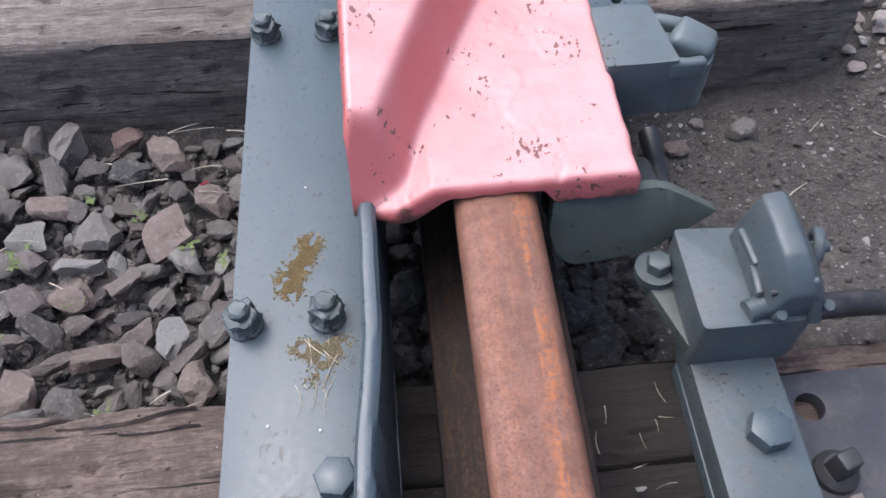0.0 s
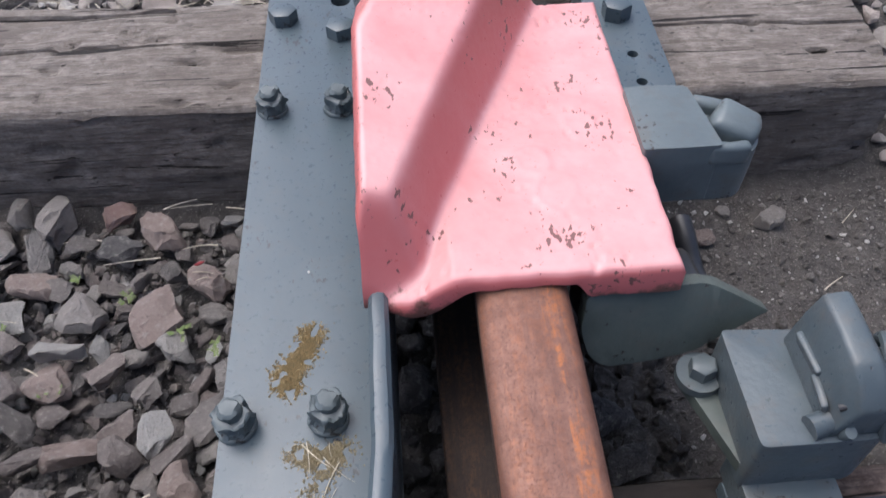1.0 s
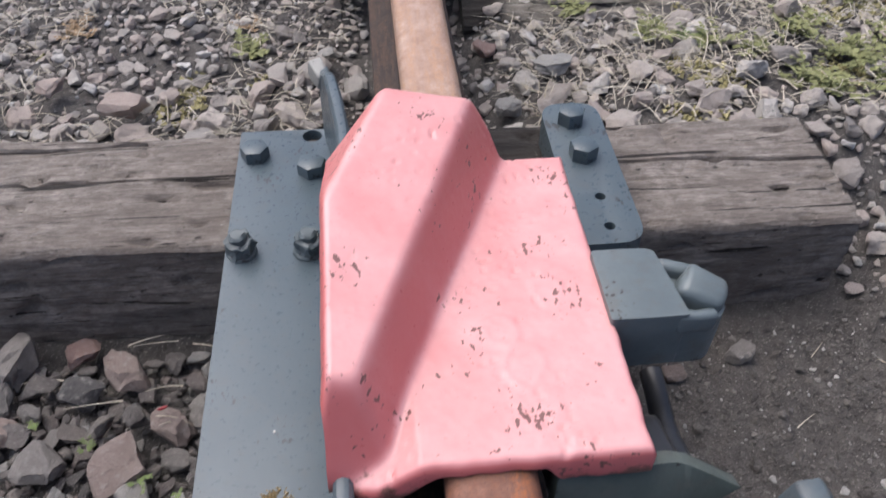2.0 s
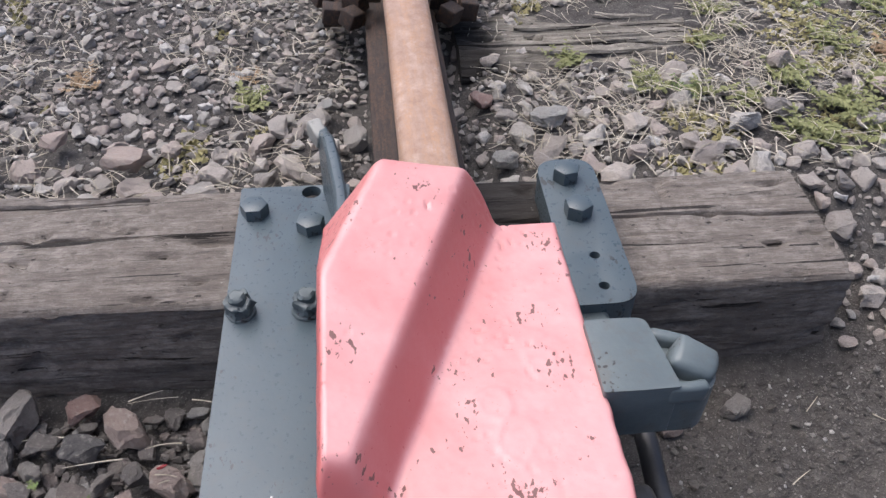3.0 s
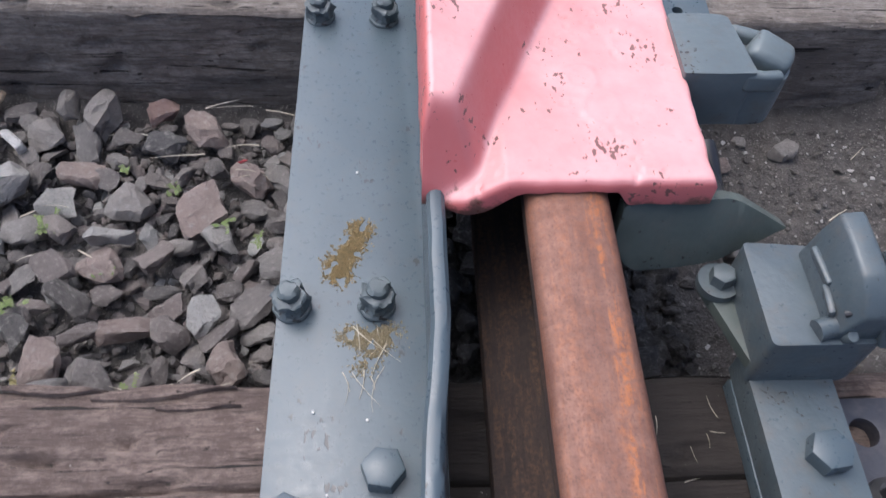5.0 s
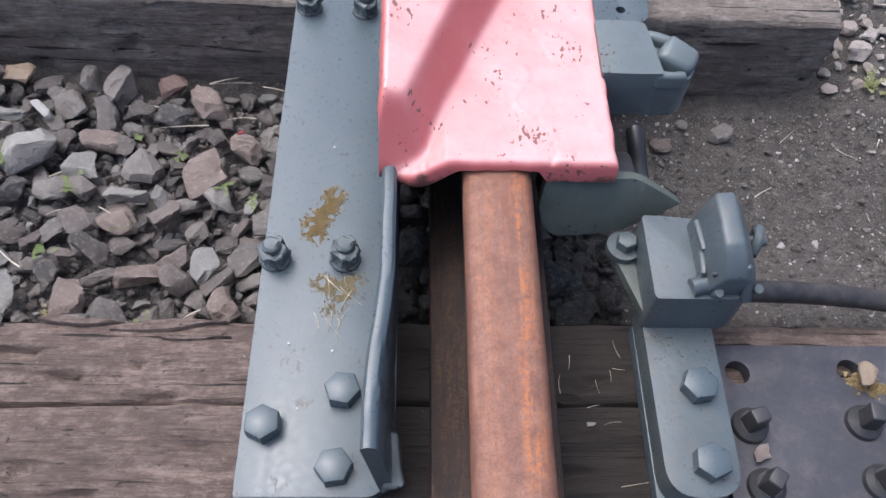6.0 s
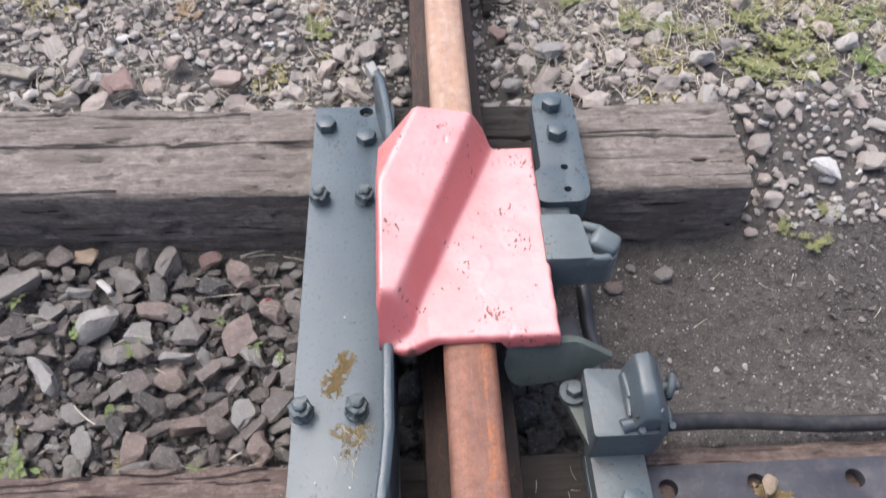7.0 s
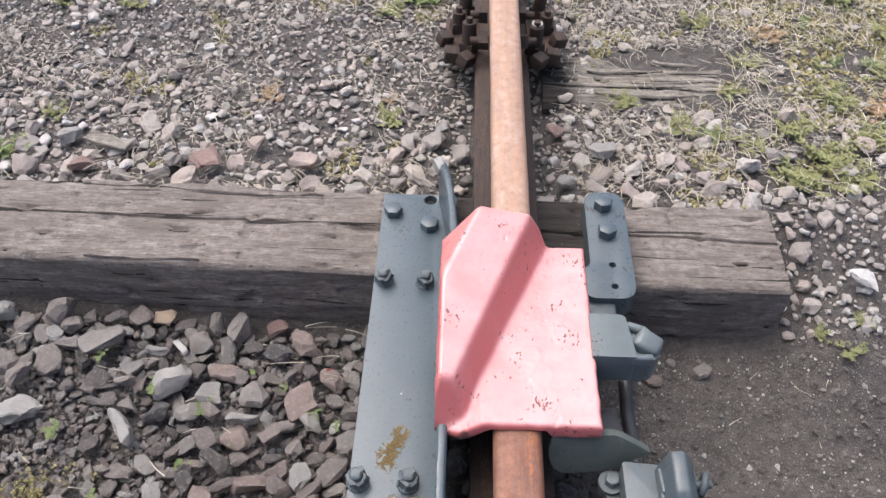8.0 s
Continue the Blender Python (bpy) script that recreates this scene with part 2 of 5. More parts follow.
def leafy(name, a, c):
    m, nt, b = mat(name)
    info = nt.nodes.new("ShaderNodeNewGeometry")
    col = mix(nt, info.outputs["Random Per Island"], a, c)
    col = mix(nt, ramp(nt, noise_tex(nt, coords(nt), 180.0, 3), [(0.4, 0.0), (0.75, 0.5)]), col, (0.16, 0.14, 0.07))
    nt.links.new(col, b.inputs["Base Color"])
    b.inputs["Roughness"].default_value = 0.7
    return m


LEAF = leafy("weed_leaf", (0.14, 0.16, 0.055), (0.33, 0.33, 0.14))
LEAF_BRIGHT = leafy("bright_weed_leaf", (0.11, 0.165, 0.05), (0.25, 0.31, 0.11))
LEAF_RED = leafy("reddish_weed_leaf", (0.33, 0.20, 0.12), (0.36, 0.30, 0.16))
STRAW = leafy("dry_straw", (0.44, 0.39, 0.30), (0.72, 0.66, 0.55))
MOSS = leafy("ochre_moss", (0.16, 0.115, 0.05), (0.32, 0.24, 0.115))
MOSS_GREEN = leafy("olive_moss", (0.17, 0.14, 0.08), (0.30, 0.25, 0.16))


def rubber():
    m, nt, b = mat("black_rubber")
    v = coords(nt)
    nt.links.new(mix(nt, ramp(nt, noise_tex(nt, v, 60.0, 5), [(0.4, 0.0), (0.8, 1.0)]), (0.018, 0.018, 0.02), (0.07, 0.062, 0.055)), b.inputs["Base Color"])
    b.inputs["Roughness"].default_value = 0.5
    bump(nt, b, noise_tex(nt, v, 220.0, 4), 0.3, 0.001)
    return m


RUBBER = rubber()


# ---------------------------------------------------------------- building helpers
def mesh_of(name, bm, material, smooth=None):
    me = bpy.data.meshes.new(name)
    bmesh.ops.recalc_face_normals(bm, faces=bm.faces)
    bm.to_mesh(me)
    bm.free()
    for mm in material if isinstance(material, (list, tuple)) else (material,):
        me.materials.append(mm)
    if smooth is not None:
        me.shade_smooth()
        me.set_sharp_from_angle(angle=radians(smooth))
    return me


def part(name, bm, material, parent=None, label="", smooth=35):
    ob = new(name, mesh_of(name, bm, material, smooth))
    if parent:
        ob.parent = parent
    if label:
        ob["label"] = label
    return ob


def thing(name, at, label, category, group=""):
    ob = new(name)
    ob.location = at
    ob.empty_display_size = 0.05
    return tagged(ob, label, category, group)


def slab(outline, z0, z1, holes=(), bevel=0.002, seg=2):
    """A plate of any outline, with round holes (x, y, radius) through it."""
    bm = bmesh.new()

    def ring(pts):
        vs = [bm.verts.new((x, y, z1)) for x, y in pts]
        return [bm.edges.new((vs[i], vs[(i + 1) % len(vs)])) for i in range(len(vs))]

    edges = ring(outline)
    for hx, hy, r in holes:
        edges += ring([(hx + r * math.cos(a * math.tau / 20), hy + r * math.sin(a * math.tau / 20)) for a in range(20)])
    bmesh.ops.triangle_fill(bm, use_beauty=True, use_dissolve=False, edges=edges)
    bmesh.ops.recalc_face_normals(bm, faces=bm.faces)
    got = bmesh.ops.extrude_face_region(bm, geom=list(bm.faces))
    for v in got["geom"]:
        if isinstance(v, bmesh.types.BMVert):
            v.co.z = z0
    if bevel:
        rim = [e for e in bm.edges if len(e.link_faces) == 2 and e.calc_face_angle(0) > 0.9 and e.verts[0].co.z > z1 - 1e-5 and e.verts[1].co.z > z1 - 1e-5]
        bmesh.ops.bevel(bm, geom=rim, offset=bevel, segments=seg, profile=0.5, affect="EDGES", clamp_overlap=True)
    return bm


def rounded(pts, r, n=5):
    """An outline with its corners rounded; r is one radius, or one for each corner."""
    out = []
    for i, p in enumerate(pts):
        a, b, c = Vector(pts[i - 1]), Vector(p), Vector(pts[(i + 1) % len(pts)])
        rr = r[i] if isinstance(r, (list, tuple)) else r
        u, w = (a - b).normalized(), (c - b).normalized()
        rr = min(rr, (a - b).length * 0.49, (c - b).length * 0.49)
        p0, p1 = b + u * rr, b + w * rr
        for k in range(n + 1):
            t = k / n
            q = p0 * (1 - t) ** 2 + b * (2 * t * (1 - t)) + p1 * t * t
            out.append((q.x, q.y))
    return out


def block(size, at, turn=(0, 0, 0), bevel=0.004, seg=3, taper=1.0, rough=0.0, cuts=0):
    """A bevelled box centred at a place; taper scales its top."""
    bm = bmesh.new()
    bmesh.ops.create_cube(bm, size=1.0)
    for v in bm.verts:
        k = taper if v.co.z > 0 else 1.0
        v.co = Vector((v.co.x * size[0] * k, v.co.y * size[1] * k, v.co.z * size[2]))
    if bevel:
        bmesh.ops.bevel(bm, geom=list(bm.edges), offset=bevel, segments=seg, profile=0.5, affect="EDGES", clamp_overlap=True)
    if cuts:
        bmesh.ops.subdivide_edges(bm, edges=list(bm.edges), cuts=cuts, use_grid_fill=True)
    if rough:
        for v in bm.verts:
            v.co += rough * noise.noise_vector(v.co * 60 + Vector(at) * 7)
    bmesh.ops.transform(bm, matrix=pose(*at, *turn), verts=bm.verts)
    return bm


def solid(bm, sides, r0, r1, z0, z1, m=Matrix(), spin=0.0):
    bmesh.ops.create_cone(bm, cap_ends=True, segments=sides, radius1=r0, radius2=r1, depth=z1 - z0,
                          matrix=m @ pose(0, 0, (z0 + z1) / 2, 0, 0, spin))


def turned(rings):
    """A closed body from rings of (sides, radius, height, spin in degrees); rings of unlike sides are capped apart."""
    bm = bmesh.new()
    last = None
    for sides, r, z, spin in rings:
        row = [bm.verts.new((r * math.cos(a * math.tau / sides + radians(spin)), r * math.sin(a * math.tau / sides + radians(spin)), z)) for a in range(sides)]
        if last and len(last) == sides:
            for k in range(sides):
                bm.faces.new((last[k], last[(k + 1) % sides], row[(k + 1) % sides], row[k]))
        else:
            if last:
                bm.faces.new(last)
            bm.faces.new(row[::-1])
        last = row
    bm.faces.new(last)
    return bm


def hexbolt(spin, r=0.0178, h=0.017, stub=0.0, washer=0.0, sides=6):
    z, rings = 0.0, []
    if washer:
        rings += [(24, washer, 0.0, 0), (24, washer, 0.003, 0), (24, washer * 0.95, 0.004, 0)]
        z = 0.0035
    rings += [(sides, r, z, spin), (sides, r, z + h * 0.80, spin), (sides, r * 0.95, z + h * 0.93, spin), (sides, r * 0.80, z + h, spin)]
    if stub:
        q = z + h - 0.001
        rings += [(16, r * 0.60, q, 0), (16, r * 0.60, q + stub * 0.8, 0), (16, r * 0.45, q + stub, 0)]
    return turned(rings)


def finer(bm, cuts):
    bmesh.ops.subdivide_edges(bm, edges=list(bm.edges), cuts=cuts, use_grid_fill=True)
    return bm


def rough_up(bm, amount, freq):
    for v in bm.verts:
        v.co += amount * noise.noise_vector(v.co * freq)
    return bm


def tube(points, r, sides=12, material=None, taper=None):
    bm = bmesh.new()
    rings = []
    n = len(points)
    for i, p in enumerate(points):
        p = Vector(p)
        d = (Vector(points[min(i + 1, n - 1)]) - Vector(points[max(i - 1, 0)])).normalized()
        q = d.to_track_quat("Z", "Y")
        rr = r * (taper(i / (n - 1)) if taper else 1.0)
        rings.append([bm.verts.new(p + q @ Vector((rr * math.cos(a * math.tau / sides), rr * math.sin(a * math.tau / sides), 0))) for a in range(sides)])
    for a, b in zip(rings, rings[1:]):
        for k in range(sides):
            bm.faces.new((a[k], a[(k + 1) % sides], b[(k + 1) % sides], b[k]))
    bm.faces.new(rings[0])
    bm.faces.new(rings[-1])
    return bm


def smooth_step(a, b, x):
    t = min(1.0, max(0.0, (x - a) / (b - a)))
    return t * t * (3 - 2 * t)


def fbm(x, y, z=0.0, oct=4):
    return noise.fractal(Vector((x, y, z)), 1.0, 2.0, oct)


# ---------------------------------------------------------------- ground
TIE_TOP = -0.018


def ground_z(x, y):
    """Height of the earth: low bays between the sleepers, shoulders beyond them."""
    left = -0.178 + 0.03 * smooth_step(-0.35, -0.9, x)
    right = -0.172 + 0.128 * smooth_step(0.60, 0.40, y) * smooth_step(0.24, 0.38, x)
    bay = left + (right - left) * smooth_step(0.12, 0.24, x)
    bay += 0.065 * smooth_step(0.50, 0.70, x) * smooth_step(0.62, 0.85, y)
    far = -0.070 + 0.012 * smooth_step(0.2, 0.6, x) + 0.02 * smooth_step(1.2, 1.9, y)
    far -= 0.035 * smooth_step(-0.10, 0.0, x) * smooth_step(0.22, 0.12, x)
    z = bay + (far - bay) * smooth_step(0.92, 1.10, y)
    if y < 0.38:
        z += (-0.075 - z) * smooth_step(0.36, 0.15, y)
    flat = smooth_step(3.0, 6.0, max(abs(x), abs(y)))
    z += (-0.06 - z) * flat
    return z + 0.007 * fbm(x * 9, y * 9) * (1 - flat) + 0.0060 * fbm(x * 34, y * 34, 3.0) * (1 - flat)


def axis(lo, hi, step, far):
    fine = list(np.arange(lo, hi + 1e-6, step))
    d, out_hi, out_lo = step, [fine[-1]], [fine[0]]
    while out_hi[-1] < far:
        d *= 1.5
        out_hi.append(out_hi[-1] + d)
        out_lo.append(out_lo[-1] - d)
    return out_lo[:0:-1] + fine + out_hi[1:]


def build_ground():
    xs, ys = axis(-1.5, 1.4, 0.0095, 400.0), axis(0.0, 2.2, 0.0095, 400.0)
    verts = [(x, y, ground_z(x, y)) for y in ys for x in xs]
    w = len(xs)
    faces = [(j * w + i, j * w + i + 1, (j + 1) * w + i + 1, (j + 1) * w + i) for j in range(len(ys) - 1) for i in range(w - 1)]
    me = bpy.data.meshes.new("ground")
    me.from_pydata(verts, [], faces)
    me.materials.append(EARTH)
    me.shade_smooth()
    return tagged(new("ground", me), "brown trodden earth and ballast bed between wooden sleepers", "ground", kind="structure")


ground = build_ground()


# ---------------------------------------------------------------- sleepers
def sleeper(name, x0, x1, y_front, depth, height, top, slope, material, label, crack, rough=1.0, seed=0.0):
    """A sawn sleeper along x: worn arrises, raised grain, a long drying crack in its top."""
    step = 0.012
    n = int((x1 - x0) / step)
    r, bm = 0.012, bmesh.new()
    prof = []
    for k in range(100):
        prof.append((depth * (k + 0.5) / 100, 0.0, 0, 1))
    for k in range(26):
        prof.append((depth, -height * (k + 0.5) / 26, 1, 0))
    for k in range(4):
        prof.append((depth * (1 - (k + 0.5) / 4), -height, 0, -1))
    for k in range(30):
        prof.append((0.0, -height * (1 - (k + 0.5) / 30), -1, 0))
    rows = []
    for i in range(n + 1):
        x = x0 + (x1 - x0) * i / n
        ring = []
        for py, pz, ny, nz in prof:
            ry, rz = min(py, depth - py), min(-pz, height + pz)
            y, z = py, pz
            e = max(0.0, r - ry), max(0.0, r - rz)
            if e[0] > 0 and nz:
                z -= nz * (r - math.sqrt(max(r * r - e[0] ** 2, 0)))
            if e[1] > 0 and ny:
                y -= ny * (r - math.sqrt(max(r * r - e[1] ** 2, 0)))
            g = 0.0022 * fbm(x * 6 + seed, py * 70, pz * 70) + 0.0060 * fbm(x * 2.5 + seed, py * 9, pz * 9)
            chip = noise.noise(Vector((x * 22 + seed, py * 42, pz * 42)))
            g -= 0.008 * smooth_step(0.36, 0.56, chip)
            if nz > 0:
                wob = py - crack - 0.006 * noise.noise(Vector((x * 6 + seed, 1.0, 0)))
                g -= 0.014 * math.exp(-(wob / 0.0016) ** 2) * smooth_step(-0.35, 0.1, noise.noise(Vector((x * 2.2 + seed, 9.0, 0))) + 0.15)
            arris = math.exp(-(min(ry, rz) / 0.01) ** 2 - (max(ry, rz) / 0.03) ** 2)
            g *= rough
            y += ny * g
            z += nz * g - arris * 0.004 * rough * (1 + noise.noise(Vector((x * 14 + seed, 5, 0))))
            ring.append(bm.verts.new((x, y_front + y + slope * x, top + z)))
        rows.append(ring)
    m = len(prof)
    for a, b in zip(rows, rows[1:]):
        for k in range(m):
            bm.faces.new((a[k], b[k], b[(k + 1) % m], a[(k + 1) % m]))
    bm.faces.new(rows[0])
    bm.faces.new(rows[-1])
    ob = new(name, mesh_of(name, bm, material, 50))
    return tagged(ob, label, "sleeper", "wooden sleepers")


def splinter(parent, x, y, z, length, width, turn, material):
    """A long sliver split from the arris, thick in the middle and pointed at both ends."""
    bm, rows, n = bmesh.new(), [], 16
    for k in range(n + 1):
        t = k / n
        w = width * (0.15 + 0.85 * math.sin(math.pi * min(1.0, t * 1.15 + 0.04)) ** 0.6) * (1 + 0.3 * noise.noise(Vector((t * 9, x * 7, 0))))
        h = 0.006 + 0.002 * noise.noise(Vector((t * 7, 4, x)))
        c = 0.003 * noise.noise(Vector((t * 3, 8, x * 5)))
        rows.append([bm.verts.new((length * (t - 0.5), c + dy * w, dz * h)) for dy, dz in ((-0.5, 0), (-0.35, 0.8), (0.1, 1), (0.45, 0.6), (0.5, 0))])
    for a, b in zip(rows, rows[1:]):
        for k in range(5):
            bm.faces.new((a[k], a[(k + 1) % 5], b[(k + 1) % 5], b[k]))
    bm.faces.new(rows[0])
    bm.faces.new(rows[-1])
    bmesh.ops.transform(bm, matrix=pose(x, y, z, 0, 0, turn), verts=bm.verts)
    part("splinter", bm, material, parent, "long grey sliver split from the edge")



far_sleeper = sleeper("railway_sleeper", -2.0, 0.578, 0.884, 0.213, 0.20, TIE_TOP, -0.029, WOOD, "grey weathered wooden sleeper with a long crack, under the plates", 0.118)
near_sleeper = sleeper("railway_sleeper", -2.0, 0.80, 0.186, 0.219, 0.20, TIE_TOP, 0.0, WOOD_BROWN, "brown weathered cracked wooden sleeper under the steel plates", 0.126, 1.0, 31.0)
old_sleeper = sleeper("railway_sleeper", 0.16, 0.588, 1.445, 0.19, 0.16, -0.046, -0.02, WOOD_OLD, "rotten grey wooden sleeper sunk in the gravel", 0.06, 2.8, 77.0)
for x, y, length, width, turn in ((-0.50, 1.098, 0.27, 0.022, -2.2), (-0.38, 1.088, 0.16, 0.014, -1.0), (-0.72, 1.108, 0.15, 0.018, -1.6), (-0.62, 0.912, 0.22, 0.010, -1.7)):
    splinter(far_sleeper, x, y, TIE_TOP - 0.003, length, width, turn, WOOD)
for x, y, length, width, turn in ((-0.27, 0.398, 0.12, 0.014, 3.0), (-0.36, 0.402, 0.09, 0.010, -4.0), (-0.52, 0.396, 0.16, 0.012, 1.0), (-0.24, 0.384, 0.07, 0.008, 0.0)):
    splinter(near_sleeper, x, y, TIE_TOP - 0.004, length, width, turn, WOOD_BROWN)
for x, y, length, width, turn in ((0.40, 1.470, 0.24, 0.020, -3.0), (0.47, 1.520, 0.20, 0.016, 2.0), (0.36, 1.560, 0.18, 0.018, -1.0), (0.50, 1.590, 0.15, 0.012, -5.0)):
    splinter(old_sleeper, x, y, -0.047, length, width, turn, WOOD_OLD)


# ---------------------------------------------------------------- rail and its joint
RAIL_X, RAIL_TOP = 0.062, 0.133


def rail_profile():
    h = RAIL_TOP - TIE_TOP
    half = [(0.0, h), (0.012, h - 0.0004), (0.024, h - 0.002), (0.029, h - 0.005), (0.0325, h - 0.010), (0.0335, h - 0.017), (0.0335, h - 0.030),
            (0.030, h - 0.034), (0.014, h - 0.040), (0.009, h - 0.048), (0.0075, h * 0.48), (0.010, 0.036), (0.018, 0.027), (0.045, 0.018), (0.061, 0.013),
            (0.0625, 0.010), (0.0625, 0.0)]
    return half + [(-x, z) for x, z in reversed(half)][:-1]


def rail(y0, y1):
    pr = rail_profile()
    bm = bmesh.new()
    n = int((y1 - y0) / 0.03)
    rows = []
    for i in range(n + 1):
        y = y0 + (y1 - y0) * i / n
        rows.append([bm.verts.new((RAIL_X + x + 0.0006 * noise.noise(Vector((x * 80, y * 14, z * 80))), y, TIE_TOP + z)) for x, z in pr])
    m = len(pr)
    for i, (a, b) in enumerate(zip(rows, rows[1:])):
        y = y0 + (y1 - y0) * (i + 0.5) / n
        for k in range(m):
            f = bm.faces.new((a[k], a[(k + 1) % m], b[(k + 1) % m], b[k]))
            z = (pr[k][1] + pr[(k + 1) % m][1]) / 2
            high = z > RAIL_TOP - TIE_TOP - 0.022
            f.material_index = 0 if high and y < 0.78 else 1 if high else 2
    bm.faces.new(rows[0]).material_index = 2
    bm.faces.new(rows[-1]).material_index = 2
    ob = new("rail", mesh_of("rail", bm, (RUST, RUST_FAR, RUST_SHADED), 40))
    return tagged(ob, "rusty steel flat-bottom rail with a worn orange-brown head", "rail")


rail(-1.2, 4.5)

joint = thing("rail_joint", (RAIL_X, 1.62, TIE_TOP), "dark rusty steel joint bars with square nuts beside the rail", "rail joint")
for side in (-1, 1):
    part("joint_bar", block((0.016, 0.46, 0.082), (side * 0.024, 0.10, 0.072), (0, side * 8, 0), 0.006), RUST_SHADED, joint)
    part("tie_plate", block((0.075, 0.17, 0.018), (side * 0.098, 0.0, 0.012), (0, 0, 0), 0.003), RUST_SHADED, joint)
    for k in range(3):
        bm = bmesh.new()
        m = pose(side * 0.034, -0.09 + 0.11 * k, 0.072, 0, side * 90, 0)
        solid(bm, 4, 0.021, 0.020, 0.0, 0.022, m, 20 + 25 * k)
        nut = part("square_nut", bm, RUST_SHADED, joint)
        bm = bmesh.new()
        solid(bm, 12, 0.010, 0.009, 0.022, 0.042, m)
        part("bolt_end", bm, RUST_SHADED, nut)
    for k, (dx, dy, hh) in enumerate(((0.078, -0.055, 0.075), (0.105, 0.03, 0.05), (0.090, 0.10, 0.075))):
        bm = bmesh.new()
        m = pose(side * dx, dy, 0.02, 4 * side, 3 * k, 12 * k)
        solid(bm, 4, 0.026, 0.023, 0.0, 0.024, m, 15 + 30 * k)
        solid(bm, 16, 0.0165, 0.0155, 0.024, hh, m)
        solid(bm, 12, 0.008, 0.0075, hh, hh + 0.012, m)
        part("screw_spike", bm, RUST_SHADED, joint)
    for k, (dx, dy) in enumerate(((0.118, -0.085), (0.135, -0.02), (0.085, -0.105))):
        part("rail_clip", rough_up(block((0.034, 0.030, 0.030), (side * dx, dy, 0.03), (8 * k, 10, 25 * k), 0.003), 0.002, 40), RUST_SHADED, joint)
tagged(part("washer_ring", slab([(0.078 + 0.013 * math.cos(a * math.tau / 24), -0.055 + 0.013 * math.sin(a * math.tau / 24)) for a in range(24)], 0.0955, 0.099,
                                 [(0.078, -0.055, 0.0082)], 0.0006), S_PALE, joint, "pale worn ring on a spike"))


# ---------------------------------------------------------------- guard plate beside the rail
guard = thing("guard_plate", (-0.11, 0.64, 0.0), "blue-grey painted steel plate with upright guard flange bolted across sleepers", "steel plate")
GX, GY = -0.11, 0.64


def loc(x, y):
    return x - GX, y - GY


plate_outline = rounded([loc(-0.1795, 0.2155), loc(-0.050, 0.2155), loc(-0.034, 0.235), loc(-0.034, 1.074), loc(-0.1755, 1.077)], [0.003, 0.02, 0.01, 0.003, 0.003])
part("base_plate", slab(plate_outline, TIE_TOP + 0.002, 0.0, [(*loc(-0.084, 1.061), 0.0125)], 0.0025), GREY, guard)


def guard_x(y):
    """The flange stands straight along the rail and flares away from it at both ends."""
    return -0.0415 + 0.006 * smooth_step(0.55, 0.85, y) - 0.0105 * smooth_step(0.40, 0.25, y) - 0.026 * max(0.0, (y - 0.86) / 0.20) ** 1.6


def guard_flange():
    bm = bmesh.new()
    ys = np.linspace(0.222, 1.055, 90)
    half, rows = 0.0072, []
    for y in ys:
        top = 0.127 - 0.020 * smooth_step(1.0, 1.055, y) - 0.006 * smooth_step(0.26, 0.222, y) + 0.0008 * noise.noise(Vector((y * 25, 0, 0)))
        lean = 0.012 * smooth_step(0.40, 0.23, y)
        ring = []
        for dx, z in ((-half, 0.001), (-half, top * 0.5), (-half, top - 0.005), (-half * 0.6, top - 0.0012), (0, top), (half * 0.6, top - 0.0012),
                      (half, top - 0.005), (half, top * 0.5), (half, 0.001)):
            c = guard_x(y) + lean * (1 - z / top)
            ring.append(bm.verts.new((c + dx + 0.0007 * noise.noise(Vector((y * 40, z * 40, dx * 99))) - GX, y - GY, z)))
        rows.append(ring)
    for a, b in zip(rows, rows[1:]):
        for k in range(8):
            bm.faces.new((a[k], a[k + 1], b[k + 1], b[k]))
        bm.faces.new((a[8], a[0], b[0], b[8]))
    bm.faces.new(rows[0])
    bm.faces.new(rows[-1])
    return bm


part("guard_flange", guard_flange(), GREY, guard)
part("flange_tip", rough_up(block((0.016, 0.030, 0.026), (*loc(-0.066, 1.052), 0.098), (20, 0, 25), 0.004, cuts=2), 0.003, 60), TIP, guard, "pale bare worn tip of the flange")
part("flange_foot", rough_up(block((0.020, 0.05, 0.03), (*loc(-0.037, 0.245), 0.012), (10, 0, 8), 0.004, cuts=2), 0.004, 60), GREY_ROUGH, guard, "torn rusty corner of the flange")
for k, (x, y) in enumerate(((-0.154, 1.024), (-0.083, 0.989), (-0.158, 0.282), (-0.085, 0.316), (-0.089, 0.241))):
    b = part("bolt", rough_up(hexbolt(17 * k), 0.0006, 60), GREY, guard)
    b.location = (*loc(x, y), 0.0)
